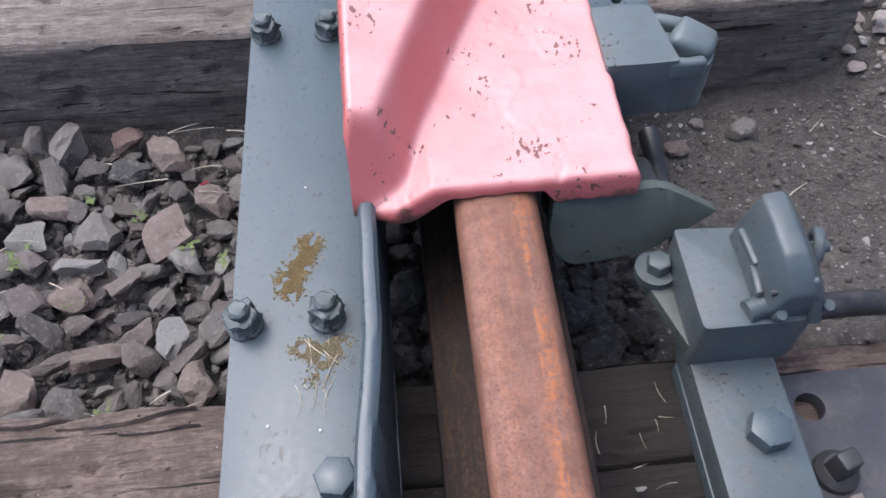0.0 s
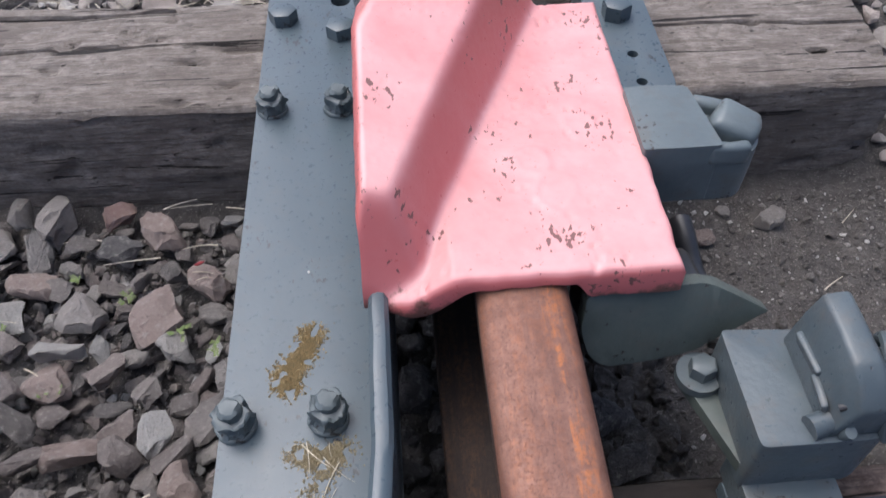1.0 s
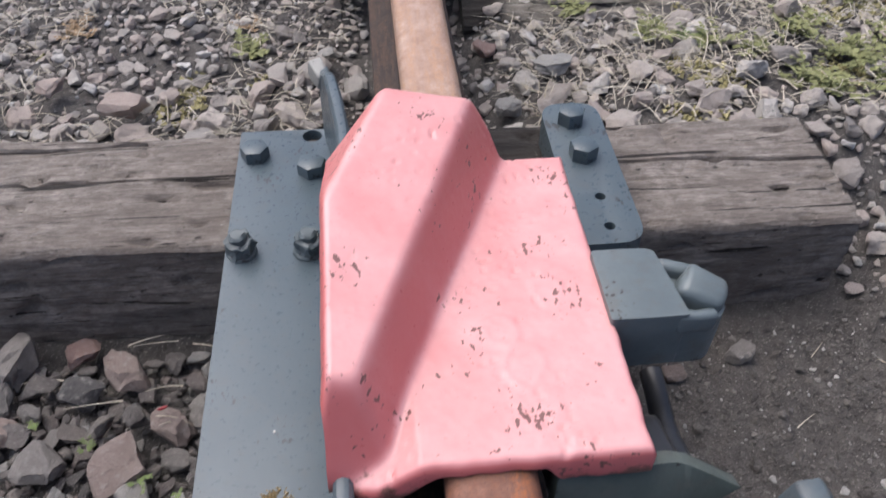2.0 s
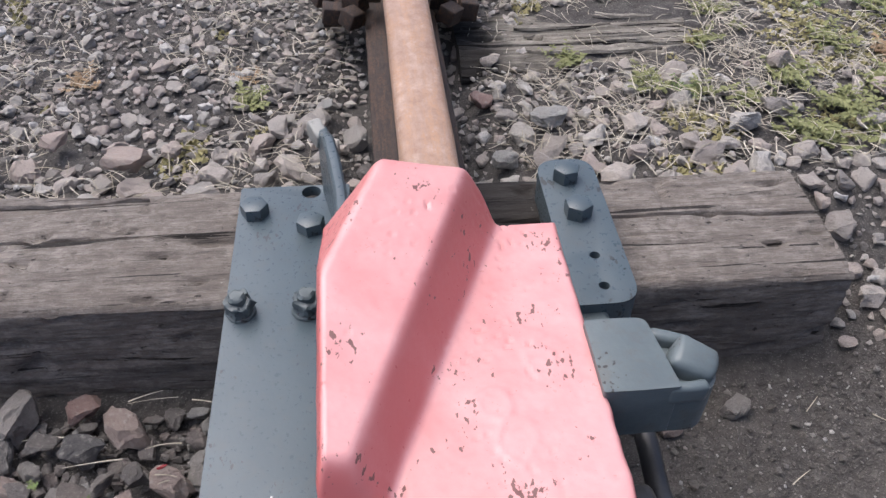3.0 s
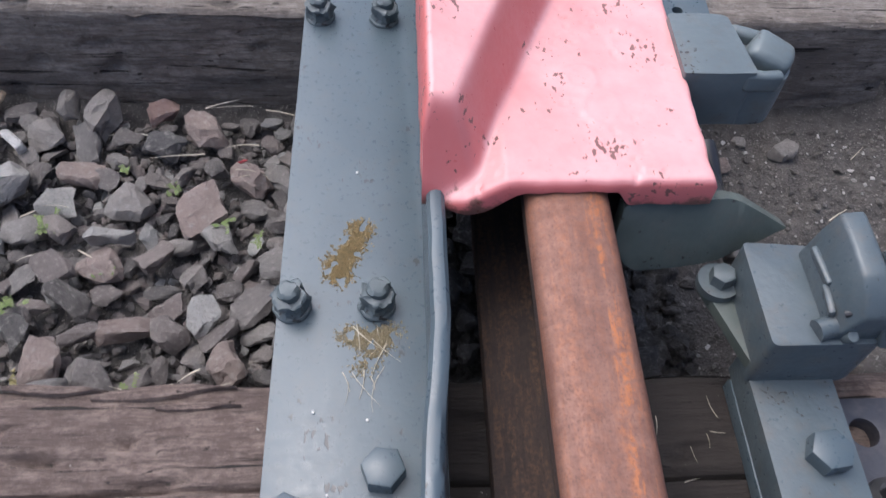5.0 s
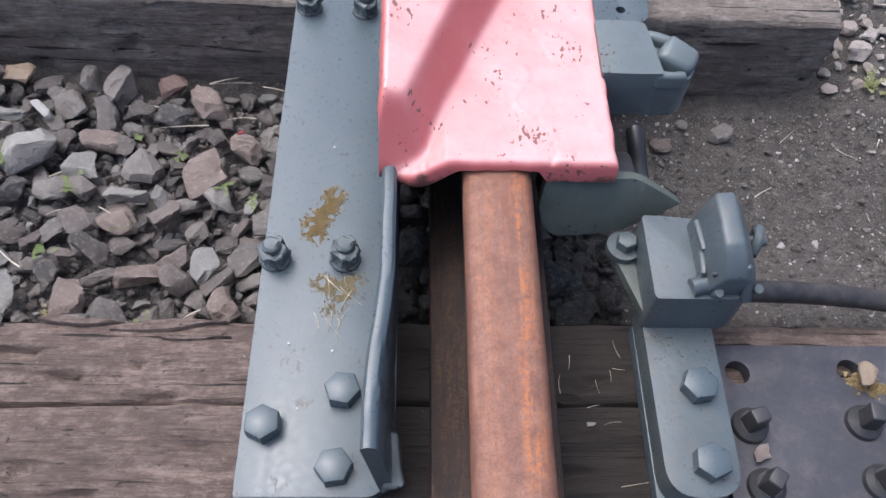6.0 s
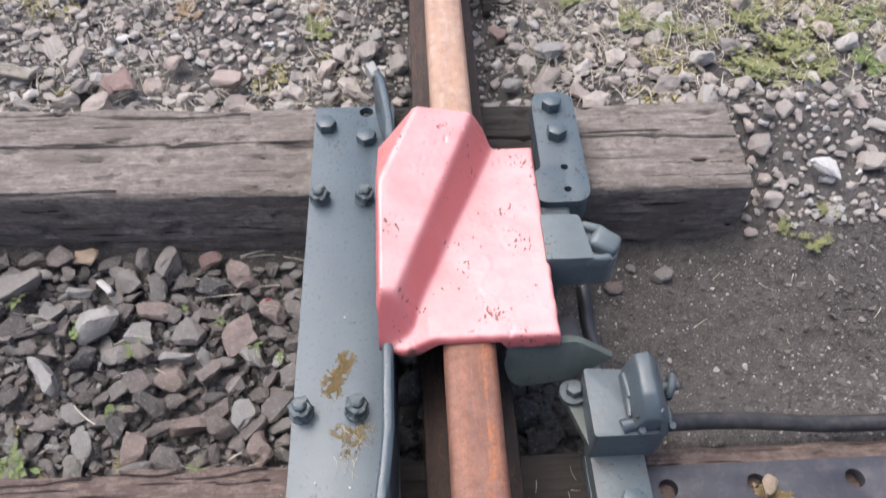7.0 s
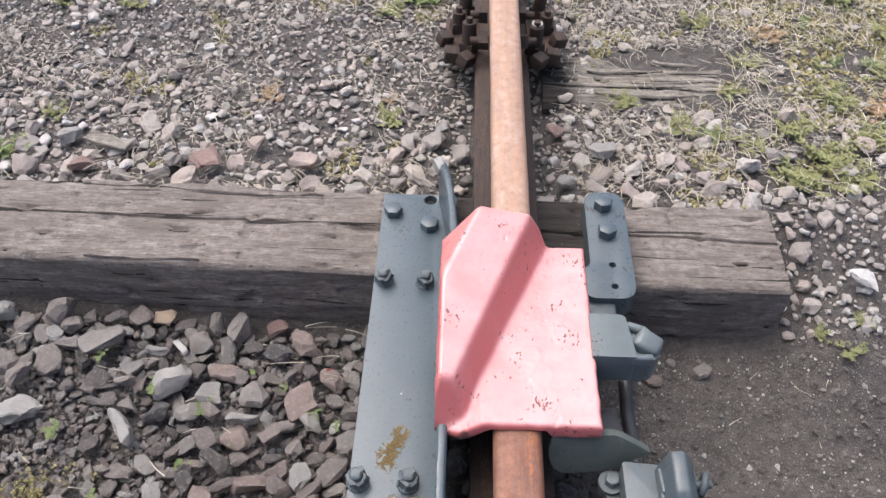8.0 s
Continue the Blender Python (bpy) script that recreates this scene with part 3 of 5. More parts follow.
for k, (x, y) in enumerate(((-0.158, 0.854), (-0.085, 0.850), (-0.165, 0.467), (-0.091, 0.467))):
    n = part("nut", rough_up(finer(turned([(6, 0.0158, 0.0035, 25 * k + 9), (6, 0.0160, 0.019, 25 * k + 9), (6, 0.0152, 0.0208, 25 * k + 9), (6, 0.0128, 0.0218, 25 * k + 9)]), 4), 0.0050, 170),
             GREY_ROUGH, guard, "nut under thick flaking paint")
    part("washer", rough_up(turned([(24, 0.0166, 0.0, 0), (24, 0.0166, 0.003, 0), (24, 0.0158, 0.004, 0)]), 0.0014, 120), GREY_ROUGH, n)
    part("bolt_stub", rough_up(finer(turned([(16, 0.0098, 0.019, 0), (16, 0.0098, 0.028, 0), (16, 0.007, 0.0305, 0)]), 1), 0.0020, 170), GREY_ROUGH, n)
    n.location = (*loc(x, y), 0.0)
    n.rotation_euler = (radians(4 - 3 * k), radians(5 * (k % 2) - 2), 0)


# ---------------------------------------------------------------- the derailing block on the rail
PX0, PX1, PY0, PY1 = -0.052, 0.176, 0.486, 0.822


def smin(a, b, k):
    h = max(k - abs(a - b), 0.0) / k
    return min(a, b) - h * h * k * 0.25


def derail_top(x, y):
    """Slab with a wedge-shaped ridge that runs across it and climbs to the back."""
    slab_z = 0.1455 - 0.55 * max(0.0, 0.012 - x) * smooth_step(0.60, 0.50, y)
    crest = 0.196 - 0.2 * (x + 0.04) + 0.145 * (y - 0.53)
    right = ((x + 0.029) * 0.932 - (y - 0.525) * 0.362)
    left = -(x + 0.0475)
    corner = -(x + 0.0475) * 0.943 + (y - 0.685) * 0.365
    front = 0.529 - y
    ridge = smin(crest, crest - 1.9 * right, 0.010)
    ridge = smin(ridge, crest - 4.5 * left, 0.012)
    ridge = smin(ridge, crest - 1.72 * corner, 0.010)
    ridge = smin(ridge, crest - 2.0 * front, 0.014)
    z = -smin(-slab_z, -ridge, 0.009)
    for cx, cy, rad, ht in ((0.083, 0.600, 0.012, 0.0008), (0.096, 0.566, 0.015, 0.0006), (0.128, 0.64, 0.011, 0.0007)):
        d = math.hypot(x - cx, (y - cy) * 0.8) + 0.004 * noise.noise(Vector((x * 70, y * 70, cx)))
        z += ht * math.exp(-((d - rad) / 0.0028) ** 2)
    z += 0.0007 * fbm(x * 30, y * 30) + 0.0003 * fbm(x * 160, y * 160)
    pit = noise.noise(Vector((x * 210, y * 150, 4.0)))
    zone = noise.noise(Vector((x * 17, y * 13, 8.0))) * 0.35 + 0.16 * smooth_step(0.05, 0.02, abs(x - 0.10))
    z -= 0.0022 * smooth_step(0.60, 0.74, pit + zone)
    return z


def derail_bottom(x, y):
    low = 0.118 + 0.016 * smooth_step(0.112, 0.098, x)
    return low - 0.022 * smooth_step(0.034, -0.012, x)


def derail_body():
    nx, ny = 92, 132
    bm = bmesh.new()
    top, low = [], []
    r = 0.007
    for j in range(ny + 1):
        v = j / ny
        y_mid = PY0 + (PY1 - PY0) * v
        rt, rb = [], []
        for i in range(nx + 1):
            u = i / nx
            x = PX0 + (PX1 - PX0) * u
            bow = 0.012 * smooth_step(-0.015, -0.052, x) - 0.004 * smooth_step(0.02, -0.02, x) + 0.0015 * noise.noise(Vector((x * 60, 2, 0)))
            y = y_mid + bow * (1 - v) - 0.008 * v * smooth_step(0.10, 0.115, x)
            x += 0.0012 * noise.noise(Vector((7, y * 50, 0))) * (1 if u > 0.5 else -1)
            e = min((1 - u) * (PX1 - PX0), v * (PY1 - PY0), (1 - v) * (PY1 - PY0), u * (PX1 - PX0) + 0.004)
            z = derail_top(x, y)
            if e < r:
                z -= r - math.sqrt(max(r * r - (r - e) ** 2, 0.0))
            b = derail_bottom(x, y)
            rt.append(bm.verts.new((x, y, max(z, b + 0.004))))
            rb.append(bm.verts.new((x, y, b + 0.0015 * noise.noise(Vector((x * 50, y * 50, 9))))))
        top.append(rt)
        low.append(rb)
    for j in range(ny):
        for i in range(nx):
            bm.faces.new((top[j][i], top[j][i + 1], top[j + 1][i + 1], top[j + 1][i]))
            bm.faces.new((low[j][i], low[j + 1][i], low[j + 1][i + 1], low[j][i + 1]))
    for i in range(nx):
        bm.faces.new((low[0][i], low[0][i + 1], top[0][i + 1], top[0][i]))
        bm.faces.new((low[ny][i + 1], low[ny][i], top[ny][i], top[ny][i + 1]))
    for j in range(ny):
        bm.faces.new((low[j + 1][0], low[j][0], top[j][0], top[j + 1][0]))
        bm.faces.new((low[j][nx], low[j + 1][nx], top[j + 1][nx], top[j][nx]))
    return bm


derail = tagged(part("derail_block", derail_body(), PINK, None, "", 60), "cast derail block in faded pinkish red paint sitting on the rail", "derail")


# ---------------------------------------------------------------- hinge casting beside the derail
hinge = thing("hinge_bracket", (0.24, 0.93, TIE_TOP), "blue-grey painted steel hinge bracket bolted to the sleeper", "bracket")
HX, HY = 0.24, 0.93


def hl(x, y):
    return x - HX, y - HY


strap_out = rounded([hl(0.196, 0.802), hl(0.282, 0.802), hl(0.284, 1.062), hl(0.210, 1.062), hl(0.208, 0.878), hl(0.192, 0.866)], [0.018, 0.030, 0.030, 0.030, 0.008, 0.006], 7)
part("strap", slab(strap_out, 0.001, 0.030 - TIE_TOP, [(*hl(0.247, 0.878), 0.0062), (*hl(0.246, 0.829), 0.0062)], 0.006, 3), GREY, hinge)
part("web", block((0.050, 0.11, 0.045), (*hl(0.222, 0.755), 0.012), (0, 0, 0), 0.008), GREY_ROUGH, hinge)
for k, (x, y) in enumerate(((0.243, 1.022), (0.243, 0.952))):
    b = part("bolt", rough_up(hexbolt(11 + 22 * k, 0.0175, 0.020), 0.0005, 60), GREY, hinge)
    b.location = (*hl(x, y), 0.030 - TIE_TOP)

lug = thing("hinge_lug", (0.21, 0.64, 0.06), "blue-grey painted cast hinge lug with a rounded pin end", "hinge")
LX, LY, LZ = 0.21, 0.64, 0.06
bm = slab(rounded([(-0.039, -0.042), (0.0245, -0.042), (0.0145, 0.035), (-0.039, 0.035)], [0.003, 0.004, 0.010, 0.003], 4), 0.030, 0.092, (), 0.008, 3)
part("lug_body", rough_up(finer(bm, 1), 0.0012, 55), GREY_LUG, lug)
bm = slab(rounded([(0.0150, -0.0405), (0.050, -0.0405), (0.064, -0.022), (0.062, 0.002), (0.046, 0.016), (0.0205, 0.014)], [0.002, 0.010, 0.012, 0.010, 0.008, 0.002], 5), 0.028, 0.078, (), 0.008, 3)
part("pin_boss", rough_up(finer(bm, 1), 0.0012, 50), GREY_LUG, lug)
part("knuckle", rough_up(block((0.038, 0.034, 0.034), (0.0425, -0.011, 0.0790), (4, 14, -26), 0.0075, 3, cuts=1), 0.0028, 55), GREY_LUG, lug, "rounded knuckle with paint worn off its tip")
part("back_finger", rough_up(block((0.034, 0.013, 0.024), (0.030, 0.0155, 0.0775), (0, 8, -14), 0.0055, 3, cuts=1), 0.0015, 70), GREY_LUG, lug)
part("front_finger", rough_up(block((0.036, 0.0115, 0.020), (0.032, -0.0375, 0.0790), (0, 5, 4), 0.005, 3, cuts=1), 0.0015, 70), GREY_LUG, lug)
part("worn_tip", rough_up(block((0.012, 0.018, 0.010), (0.0585, -0.016, 0.0765), (0, 40, -26), 0.0045, 2, cuts=1), 0.002, 90), TIP, lug, "pale worn steel where paint is gone")
part("stem", block((0.032, 0.040, 0.20), (-0.024, 0.004, -0.062), (0, 0, 0), 0.006), GREY_ROUGH, lug)

rod = tagged(part("hinge_rod", tube([(0.2475, 0.515 + 0.14 * k / 8, -0.008 + 0.006 * math.sin(k)) for k in range(9)], 0.011, 14), BLACK_OIL), "dark greasy steel rod running under the hinge lug", "rod")


# ---------------------------------------------------------------- lever housing, its foot strap and gusset
housing = thing("latch_housing", (0.245, 0.415, 0.03), "blue-grey painted steel latch housing with wedge and pins", "latch")
BX, BY, BZ = 0.245, 0.415, 0.03


def bl(x, y, z):
    return x - BX, y - BY, z - BZ


body_out = rounded([(0.206 - BX, 0.372 - BY), (0.288 - BX, 0.372 - BY), (0.304 - BX, 0.386 - BY), (0.304 - BX, 0.458 - BY), (0.206 - BX, 0.466 - BY)], [0.006, 0.010, 0.008, 0.005, 0.005], 4)
part("housing_body", slab(body_out, 0.0, 0.063, (), 0.0045, 3), GREY_CAST, housing)


def wedge():
    """Tilted keeper on the housing: a sloping cheek towards the rail, upright on the far side, chamfered at its front."""
    bm = bmesh.new()
    sec = [(0.248, 0.092), (0.2535, 0.126), (0.260, 0.147), (0.277, 0.149), (0.291, 0.128), (0.297, 0.092)]
    rows = []
    for y, drop, push in ((0.376, 0.026, 0.004), (0.388, 0.010, 0.002), (0.40, 0.002, 0.0), (0.43, 0.0, 0.0), (0.455, 0.0, 0.0)):
        rows.append([bm.verts.new(bl(x + push * (z > 0.1), y, 0.092 + (z - 0.092) * (1 - drop / 0.057))) for x, z in sec])
    for a, b in zip(rows, rows[1:]):
        for k in range(len(sec)):
            bm.faces.new((a[k], a[(k + 1) % len(sec)], b[(k + 1) % len(sec)], b[k]))
    bm.faces.new(rows[0])
    bm.faces.new(rows[-1])
    bmesh.ops.recalc_face_normals(bm, faces=bm.faces)
    bmesh.ops.bevel(bm, geom=[e for e in bm.edges if e.calc_face_angle(0) > 0.5], offset=0.0028, segments=2, profile=0.5, affect="EDGES", clamp_overlap=True)
    return bm


part("wedge", wedge(), GREY_CAST, housing)
bm = bmesh.new()
solid(bm, 16, 0.0088, 0.0082, -0.012, 0.012, pose(*bl(0.2515, 0.3845, 0.0985), 0, 82, 14))
part("pin", rough_up(bm, 0.0007, 80), GREY_CAST, housing)
clip_pts = [bl(0.2635 + 0.013 * math.sin(a), 0.3835 - 0.003 * math.sin(a), 0.1035 + 0.015 * math.cos(a)) for a in np.linspace(-0.7, 2.6, 14)]
part("spring_clip", tube(clip_pts, 0.0026, 10), BLACK_OIL, housing, "dark curved clip round the pin")
part("cheek_rib", rough_up(block((0.010, 0.020, 0.046), (*bl(0.2865, 0.383, 0.110),), (-14, -10, 6), 0.0038, 3, taper=0.62, cuts=1), 0.0008, 80), GREY_CAST, housing)
part("key", rough_up(block((0.0055, 0.034, 0.010), (*bl(0.2515, 0.428, 0.113),), (0, -20, 4), 0.002, 2, cuts=1), 0.0006, 90), GREY_CAST, housing)
part("key", rough_up(block((0.0055, 0.026, 0.010), (*bl(0.2505, 0.401, 0.108),), (0, -20, -5), 0.002, 2, cuts=1), 0.0006, 90), GREY_CAST, housing)
for x, y, z in ((0.2615, 0.377, 0.0945), (0.2985, 0.381, 0.0955)):
    bm = bmesh.new()
    solid(bm, 14, 0.0048, 0.0042, 0.0, 0.010, pose(*bl(x, y, z), 24, 6, 0))
    part("rivet", rough_up(bm, 0.0005, 80), GREY_ROUGH, housing)
ring_pts = [bl(0.3085 + 0.004 * math.cos(a), 0.431 + 0.0125 * math.cos(a), 0.100 + 0.0125 * math.sin(a)) for a in np.linspace(0, math.tau, 20)]
part("ring_lug", tube(ring_pts, 0.0048, 10), GREY_CAST, housing)
bm = bmesh.new()
solid(bm, 12, 0.0062, 0.0056, -0.012, 0.010, pose(*bl(0.309, 0.431, 0.100), 0, 90, 8))
part("ring_pin", bm, GREY_ROUGH, housing)
foot_out = rounded([(0.180 - BX, 0.462 - BY), (0.196 - BX, 0.472 - BY), (0.212 - BX, 0.470 - BY), (0.212 - BX, 0.372 - BY), (0.206 - BX, 0.380 - BY)], [0.012, 0.012, 0.004, 0.003, 0.003], 5)
part("foot", slab(foot_out, 0.008, 0.020, (), 0.002), DULL, housing)
bm = bmesh.new()
solid(bm, 26, 0.0175, 0.0175, 0.020, 0.028, pose(*bl(0.195, 0.452, BZ), 0, 0, 0))
part("washer", bm, GREY_ROUGH, housing)
b = part("bolt", rough_up(hexbolt(20, 0.0105, 0.013), 0.0006, 80), GREY_ROUGH, housing)
b.location = bl(0.196, 0.452, BZ + 0.028)

strap = thing("foot_strap", (0.243, 0.28, TIE_TOP), "blue-grey painted thick steel strap with rounded end and two bolts", "strap")
SX, SY = 0.243, 0.28
out = rounded([(0.209 - SX, 0.400 - SY), (0.209 - SX, 0.206 - SY), (0.277 - SX, 0.206 - SY), (0.277 - SX, 0.40 - SY)], [0.002, 0.030, 0.030, 0.002], 8)
part("strap_bar", slab(out, 0.018, 0.033 - TIE_TOP, (), 0.005, 3), GREY_CAST, strap)
part("strap_base", slab([(0.2075 - SX, 0.39 - SY), (0.2075 - SX, 0.12 - SY), (0.2745 - SX, 0.12 - SY), (0.2745 - SX, 0.39 - SY)], 0.001, 0.0175, (), 0.002), GREY, strap)
for k, (x, y) in enumerate(((0.2515, 0.309), (0.250, 0.236))):
    b = part("bolt", rough_up(hexbolt(8 + 17 * k, 0.0175, 0.016), 0.0005, 60), GREY, strap)
    b.location = (x - SX, y - SY, 0.033 - TIE_TOP)


def gusset():
    out = rounded([(-0.062, 0.008), (-0.058, 0.040), (0.026, 0.044), (0.038, 0.041), (0.080, 0.016), (0.060, 0.004), (0.02, -0.020), (-0.050, -0.026)], [0.01, 0.004, 0.004, 0.004, 0.001, 0.006, 0.03, 0.02], 5)
    bm = rough_up(finer(slab(out, -0.010, 0.004, (), 0.002), 1), 0.0012, 60)
    bmesh.ops.transform(bm, matrix=pose(0.168, 0.4785, 0.075, 68, 0, 0), verts=bm.verts)
    return bm


tagged(part("gusset_plate", gusset(), DULL), "dull blue-grey painted curved steel plate under the derail", "steel plate")

arm = tagged(part("crank_arm", rough_up(block((0.10, 0.05, 0.05), (0.165, 0.53, 0.058), (0, 8, 12), 0.01, cuts=2), 0.003, 40), BLACK_OIL), "dark greasy steel arm beneath the derail", "crank arm")


# ---------------------------------------------------------------- dark sole plate with screw spikes
sole = thing("sole_plate", (0.42, 0.24, TIE_TOP), "dark bare steel sole plate with drilled holes on the sleeper", "steel plate")
OX, OY = 0.42, 0.24
out = rounded([(0.2785 - OX, 0.10 - OY), (0.74 - OX, 0.10 - OY), (0.74 - OX, 0.369 - OY), (0.2785 - OX, 0.369 - OY)], 0.004)
part("plate", slab(out, 0.001, -TIE_TOP, [(0.308 - OX, 0.339 - OY, 0.0125), (0.423 - OX, 0.341 - OY, 0.0125), (0.55 - OX, 0.341 - OY, 0.0125)], 0.0015), BLACK, sole)


for k, (x, y) in enumerate(((0.308, 0.283), (0.311, 0.224), (0.421, 0.286), (0.422, 0.228), (0.545, 0.285), (0.545, 0.226))):
    head = rough_up(block((0.020, 0.017, 0.026), (0, 0, 0.021), (0, 0, 20 + 31 * k), 0.002, taper=0.84, cuts=1), 0.0008, 90)
    sp = part("screw_spike", head, BLACK_OIL, sole, "black square-headed spike with a round collar")
    sp.location = (x - OX, y - OY, -TIE_TOP)
    part("collar", turned([(26, 0.0180, 0.0, 0), (26, 0.0172, 0.006, 0), (26, 0.012, 0.011, 0)]), BLACK_OIL, sp)

cable_pts = []
for k in range(40):
    x = 0.300 + 0.028 * k
    t = min(1.0, k / 8)
    cable_pts.append((x, 0.410 + 0.014 * t + 0.004 * math.sin(k * 0.45), max(0.040 * (1 - t) + t * -0.010, ground_z(x, 0.425) + 0.011)))
tagged(part("cable", tube(cable_pts, 0.0115, 14), RUBBER, None, "", 60), "thick black rubber-sheathed cable lying on the earth", "cable")


# ---------------------------------------------------------------- moss, straw, weeds
def clump_mesh(points, size, material, name):
    """Many tiny pointed tufts on a surface."""
    bm = bmesh.new()
    for x, y, z in points:
        s = size * random.uniform(0.5, 1.3)
        a = random.uniform(0, math.tau)
        base = [bm.verts.new((x + s * math.cos(a + q * math.tau / 3), y + s * math.sin(a + q * math.tau / 3), z)) for q in range(3)]
        tip = bm.verts.new((x + random.uniform(-s, s) * 0.6, y + random.uniform(-s, s) * 0.6, z + s * random.uniform(0.5, 1.3)))
        for q in range(3):
            bm.faces.new((base[q], base[(q + 1) % 3], tip))
        bm.faces.new(base)
    return mesh_of(name, bm, material)


def moss_patch(spine, width, count, z, material, label, size=0.0015, group="moss on the plates"):
    pts = []
    while len(pts) < count:
        k = random.uniform(0, len(spine) - 1)
        i = min(int(k), len(spine) - 2)
        p = Vector(spine[i]).lerp(Vector(spine[i + 1]), k - i)
        w = width * (0.65 + 0.5 * noise.noise(Vector((k * 2.1, 3.3, z * 9))))
        q = p + Vector((random.gauss(0, w * 0.42), random.gauss(0, w * 0.36)))
        if noise.noise(Vector((q.x * 110, q.y * 110, 2.0))) > -0.22:
            pts.append((q.x, q.y, z))
    ob = new("moss_patch", clump_mesh(pts, size, material, "moss_patch"))
    return tagged(ob, label, "moss", group, "stuff")


moss_patch([(-0.106, 0.555), (-0.113, 0.530), (-0.128, 0.512), (-0.124, 0.496)], 0.020, 5200, -0.0003, MOSS, "ochre dry moss patch grown on the grey plate")
moss_patch([(-0.118, 0.440), (-0.100, 0.432), (-0.080, 0.440), (-0.104, 0.405)], 0.022, 2200, -0.0003, MOSS_GREEN, "thin brown moss and dirt round the nuts")
moss_patch([(0.425, 0.330), (0.444, 0.320), (0.455, 0.318)], 0.016, 500, -0.0003, MOSS, "ochre moss tuft beside a hole in the plate", 0.003)


def straws(name, spots, label, group, thick=1.0):
    """Loose dry stalks: thin bent strips of tapering width."""
    bm = bmesh.new()
    for x, y, z, length, a, lift in spots:
        w = random.uniform(0.0007, 0.0018) * thick
        bend = random.uniform(-0.7, 0.7)
        last, px, py, pz, n = None, x, y, z, 5
        for k in range(n + 1):
            t = k / n
            wk = w * (1 - 0.7 * t)
            sx, sy = -math.sin(a), math.cos(a)
            row = (bm.verts.new((px - sx * wk, py - sy * wk, pz)), bm.verts.new((px + sx * wk, py + sy * wk, pz)), bm.verts.new((px, py, pz + wk)))
            if last:
                for q in range(3):
                    bm.faces.new((last[q], last[(q + 1) % 3], row[(q + 1) % 3], row[q]))
            last = row
            a += bend / n
            px, py, pz = px + math.cos(a) * length / n, py + math.sin(a) * length / n, pz + lift * length / n * (1 - 1.6 * t)
    ob = new(name, mesh_of(name, bm, STRAW))
    return tagged(ob, label, "dry grass", group, "stuff")


rs = random.Random(5)
straws("dry_straw", [(-0.100 + rs.uniform(-0.02, 0.02), 0.42 + rs.uniform(-0.03, 0.03), 0.001, rs.uniform(0.012, 0.04), rs.uniform(4, 5.4), 0.05) for _ in range(12)],
       "pale dry straw stalks lying on the grey plate", "dry straw", 0.4)
straws("dry_straw", [(0.13 + rs.uniform(0, 0.07), rs.uniform(0.22, 0.37), TIE_TOP + 0.004, rs.uniform(0.012, 0.035), rs.uniform(0, 6.28), 0.15) for _ in range(9)],
       "pale dry stalks on the sleeper beside the rail", "dry straw", 0.3)
spots = []
for _ in range(9000):
    x, y = rs.uniform(-1.5, 1.3), rs.uniform(1.10, 2.3)
    if abs(x - RAIL_X) < 0.09 or 1.43 < y < 1.65 and 0.14 < x < 0.6 and rs.random() < 0.8 or noise.noise(Vector((x * 3.2, y * 3.2, 0.7))) < -0.12 - 0.25 * (x > 0.2):
        continue
    spots.append((x, y, ground_z(x, y) + rs.uniform(0.006, 0.022), rs.uniform(0.015, 0.06), rs.uniform(0, 6.28), rs.uniform(-0.1, 0.5)))
for _ in range(4600):
    x, y = rs.uniform(0.25, 1.35), rs.uniform(1.14, 2.3)
    if noise.noise(Vector((x * 3.0, y * 3.0, 4.1))) > -0.1 and not (1.43 < y < 1.65 and x < 0.6):
        spots.append((x, y, ground_z(x, y) + 0.004, rs.uniform(0.02, 0.06), rs.uniform(0, 6.28), rs.uniform(0.3, 1.4)))
for _ in range(90):
    x, y = rs.uniform(-0.95, -0.2), rs.choice((rs.uniform(0.405, 0.45), rs.uniform(0.42, 0.86)))
    spots.append((x, y, ground_z(x, y) + rs.uniform(0.028, 0.045), rs.uniform(0.02, 0.07), rs.uniform(-0.5, 0.5) + 3.14 * rs.randint(0, 1), rs.uniform(0, 0.3)))
for _ in range(14):
    x, y = rs.uniform(0.45, 1.0), rs.uniform(0.45, 0.86)
    spots.append((x, y, ground_z(x, y) + 0.003, rs.uniform(0.01, 0.04), rs.uniform(0, 6.28), rs.uniform(0, 0.3)))
straws("dry_grass", spots, "scattered dry grass stalks among the gravel", "dry grass", 0.7)


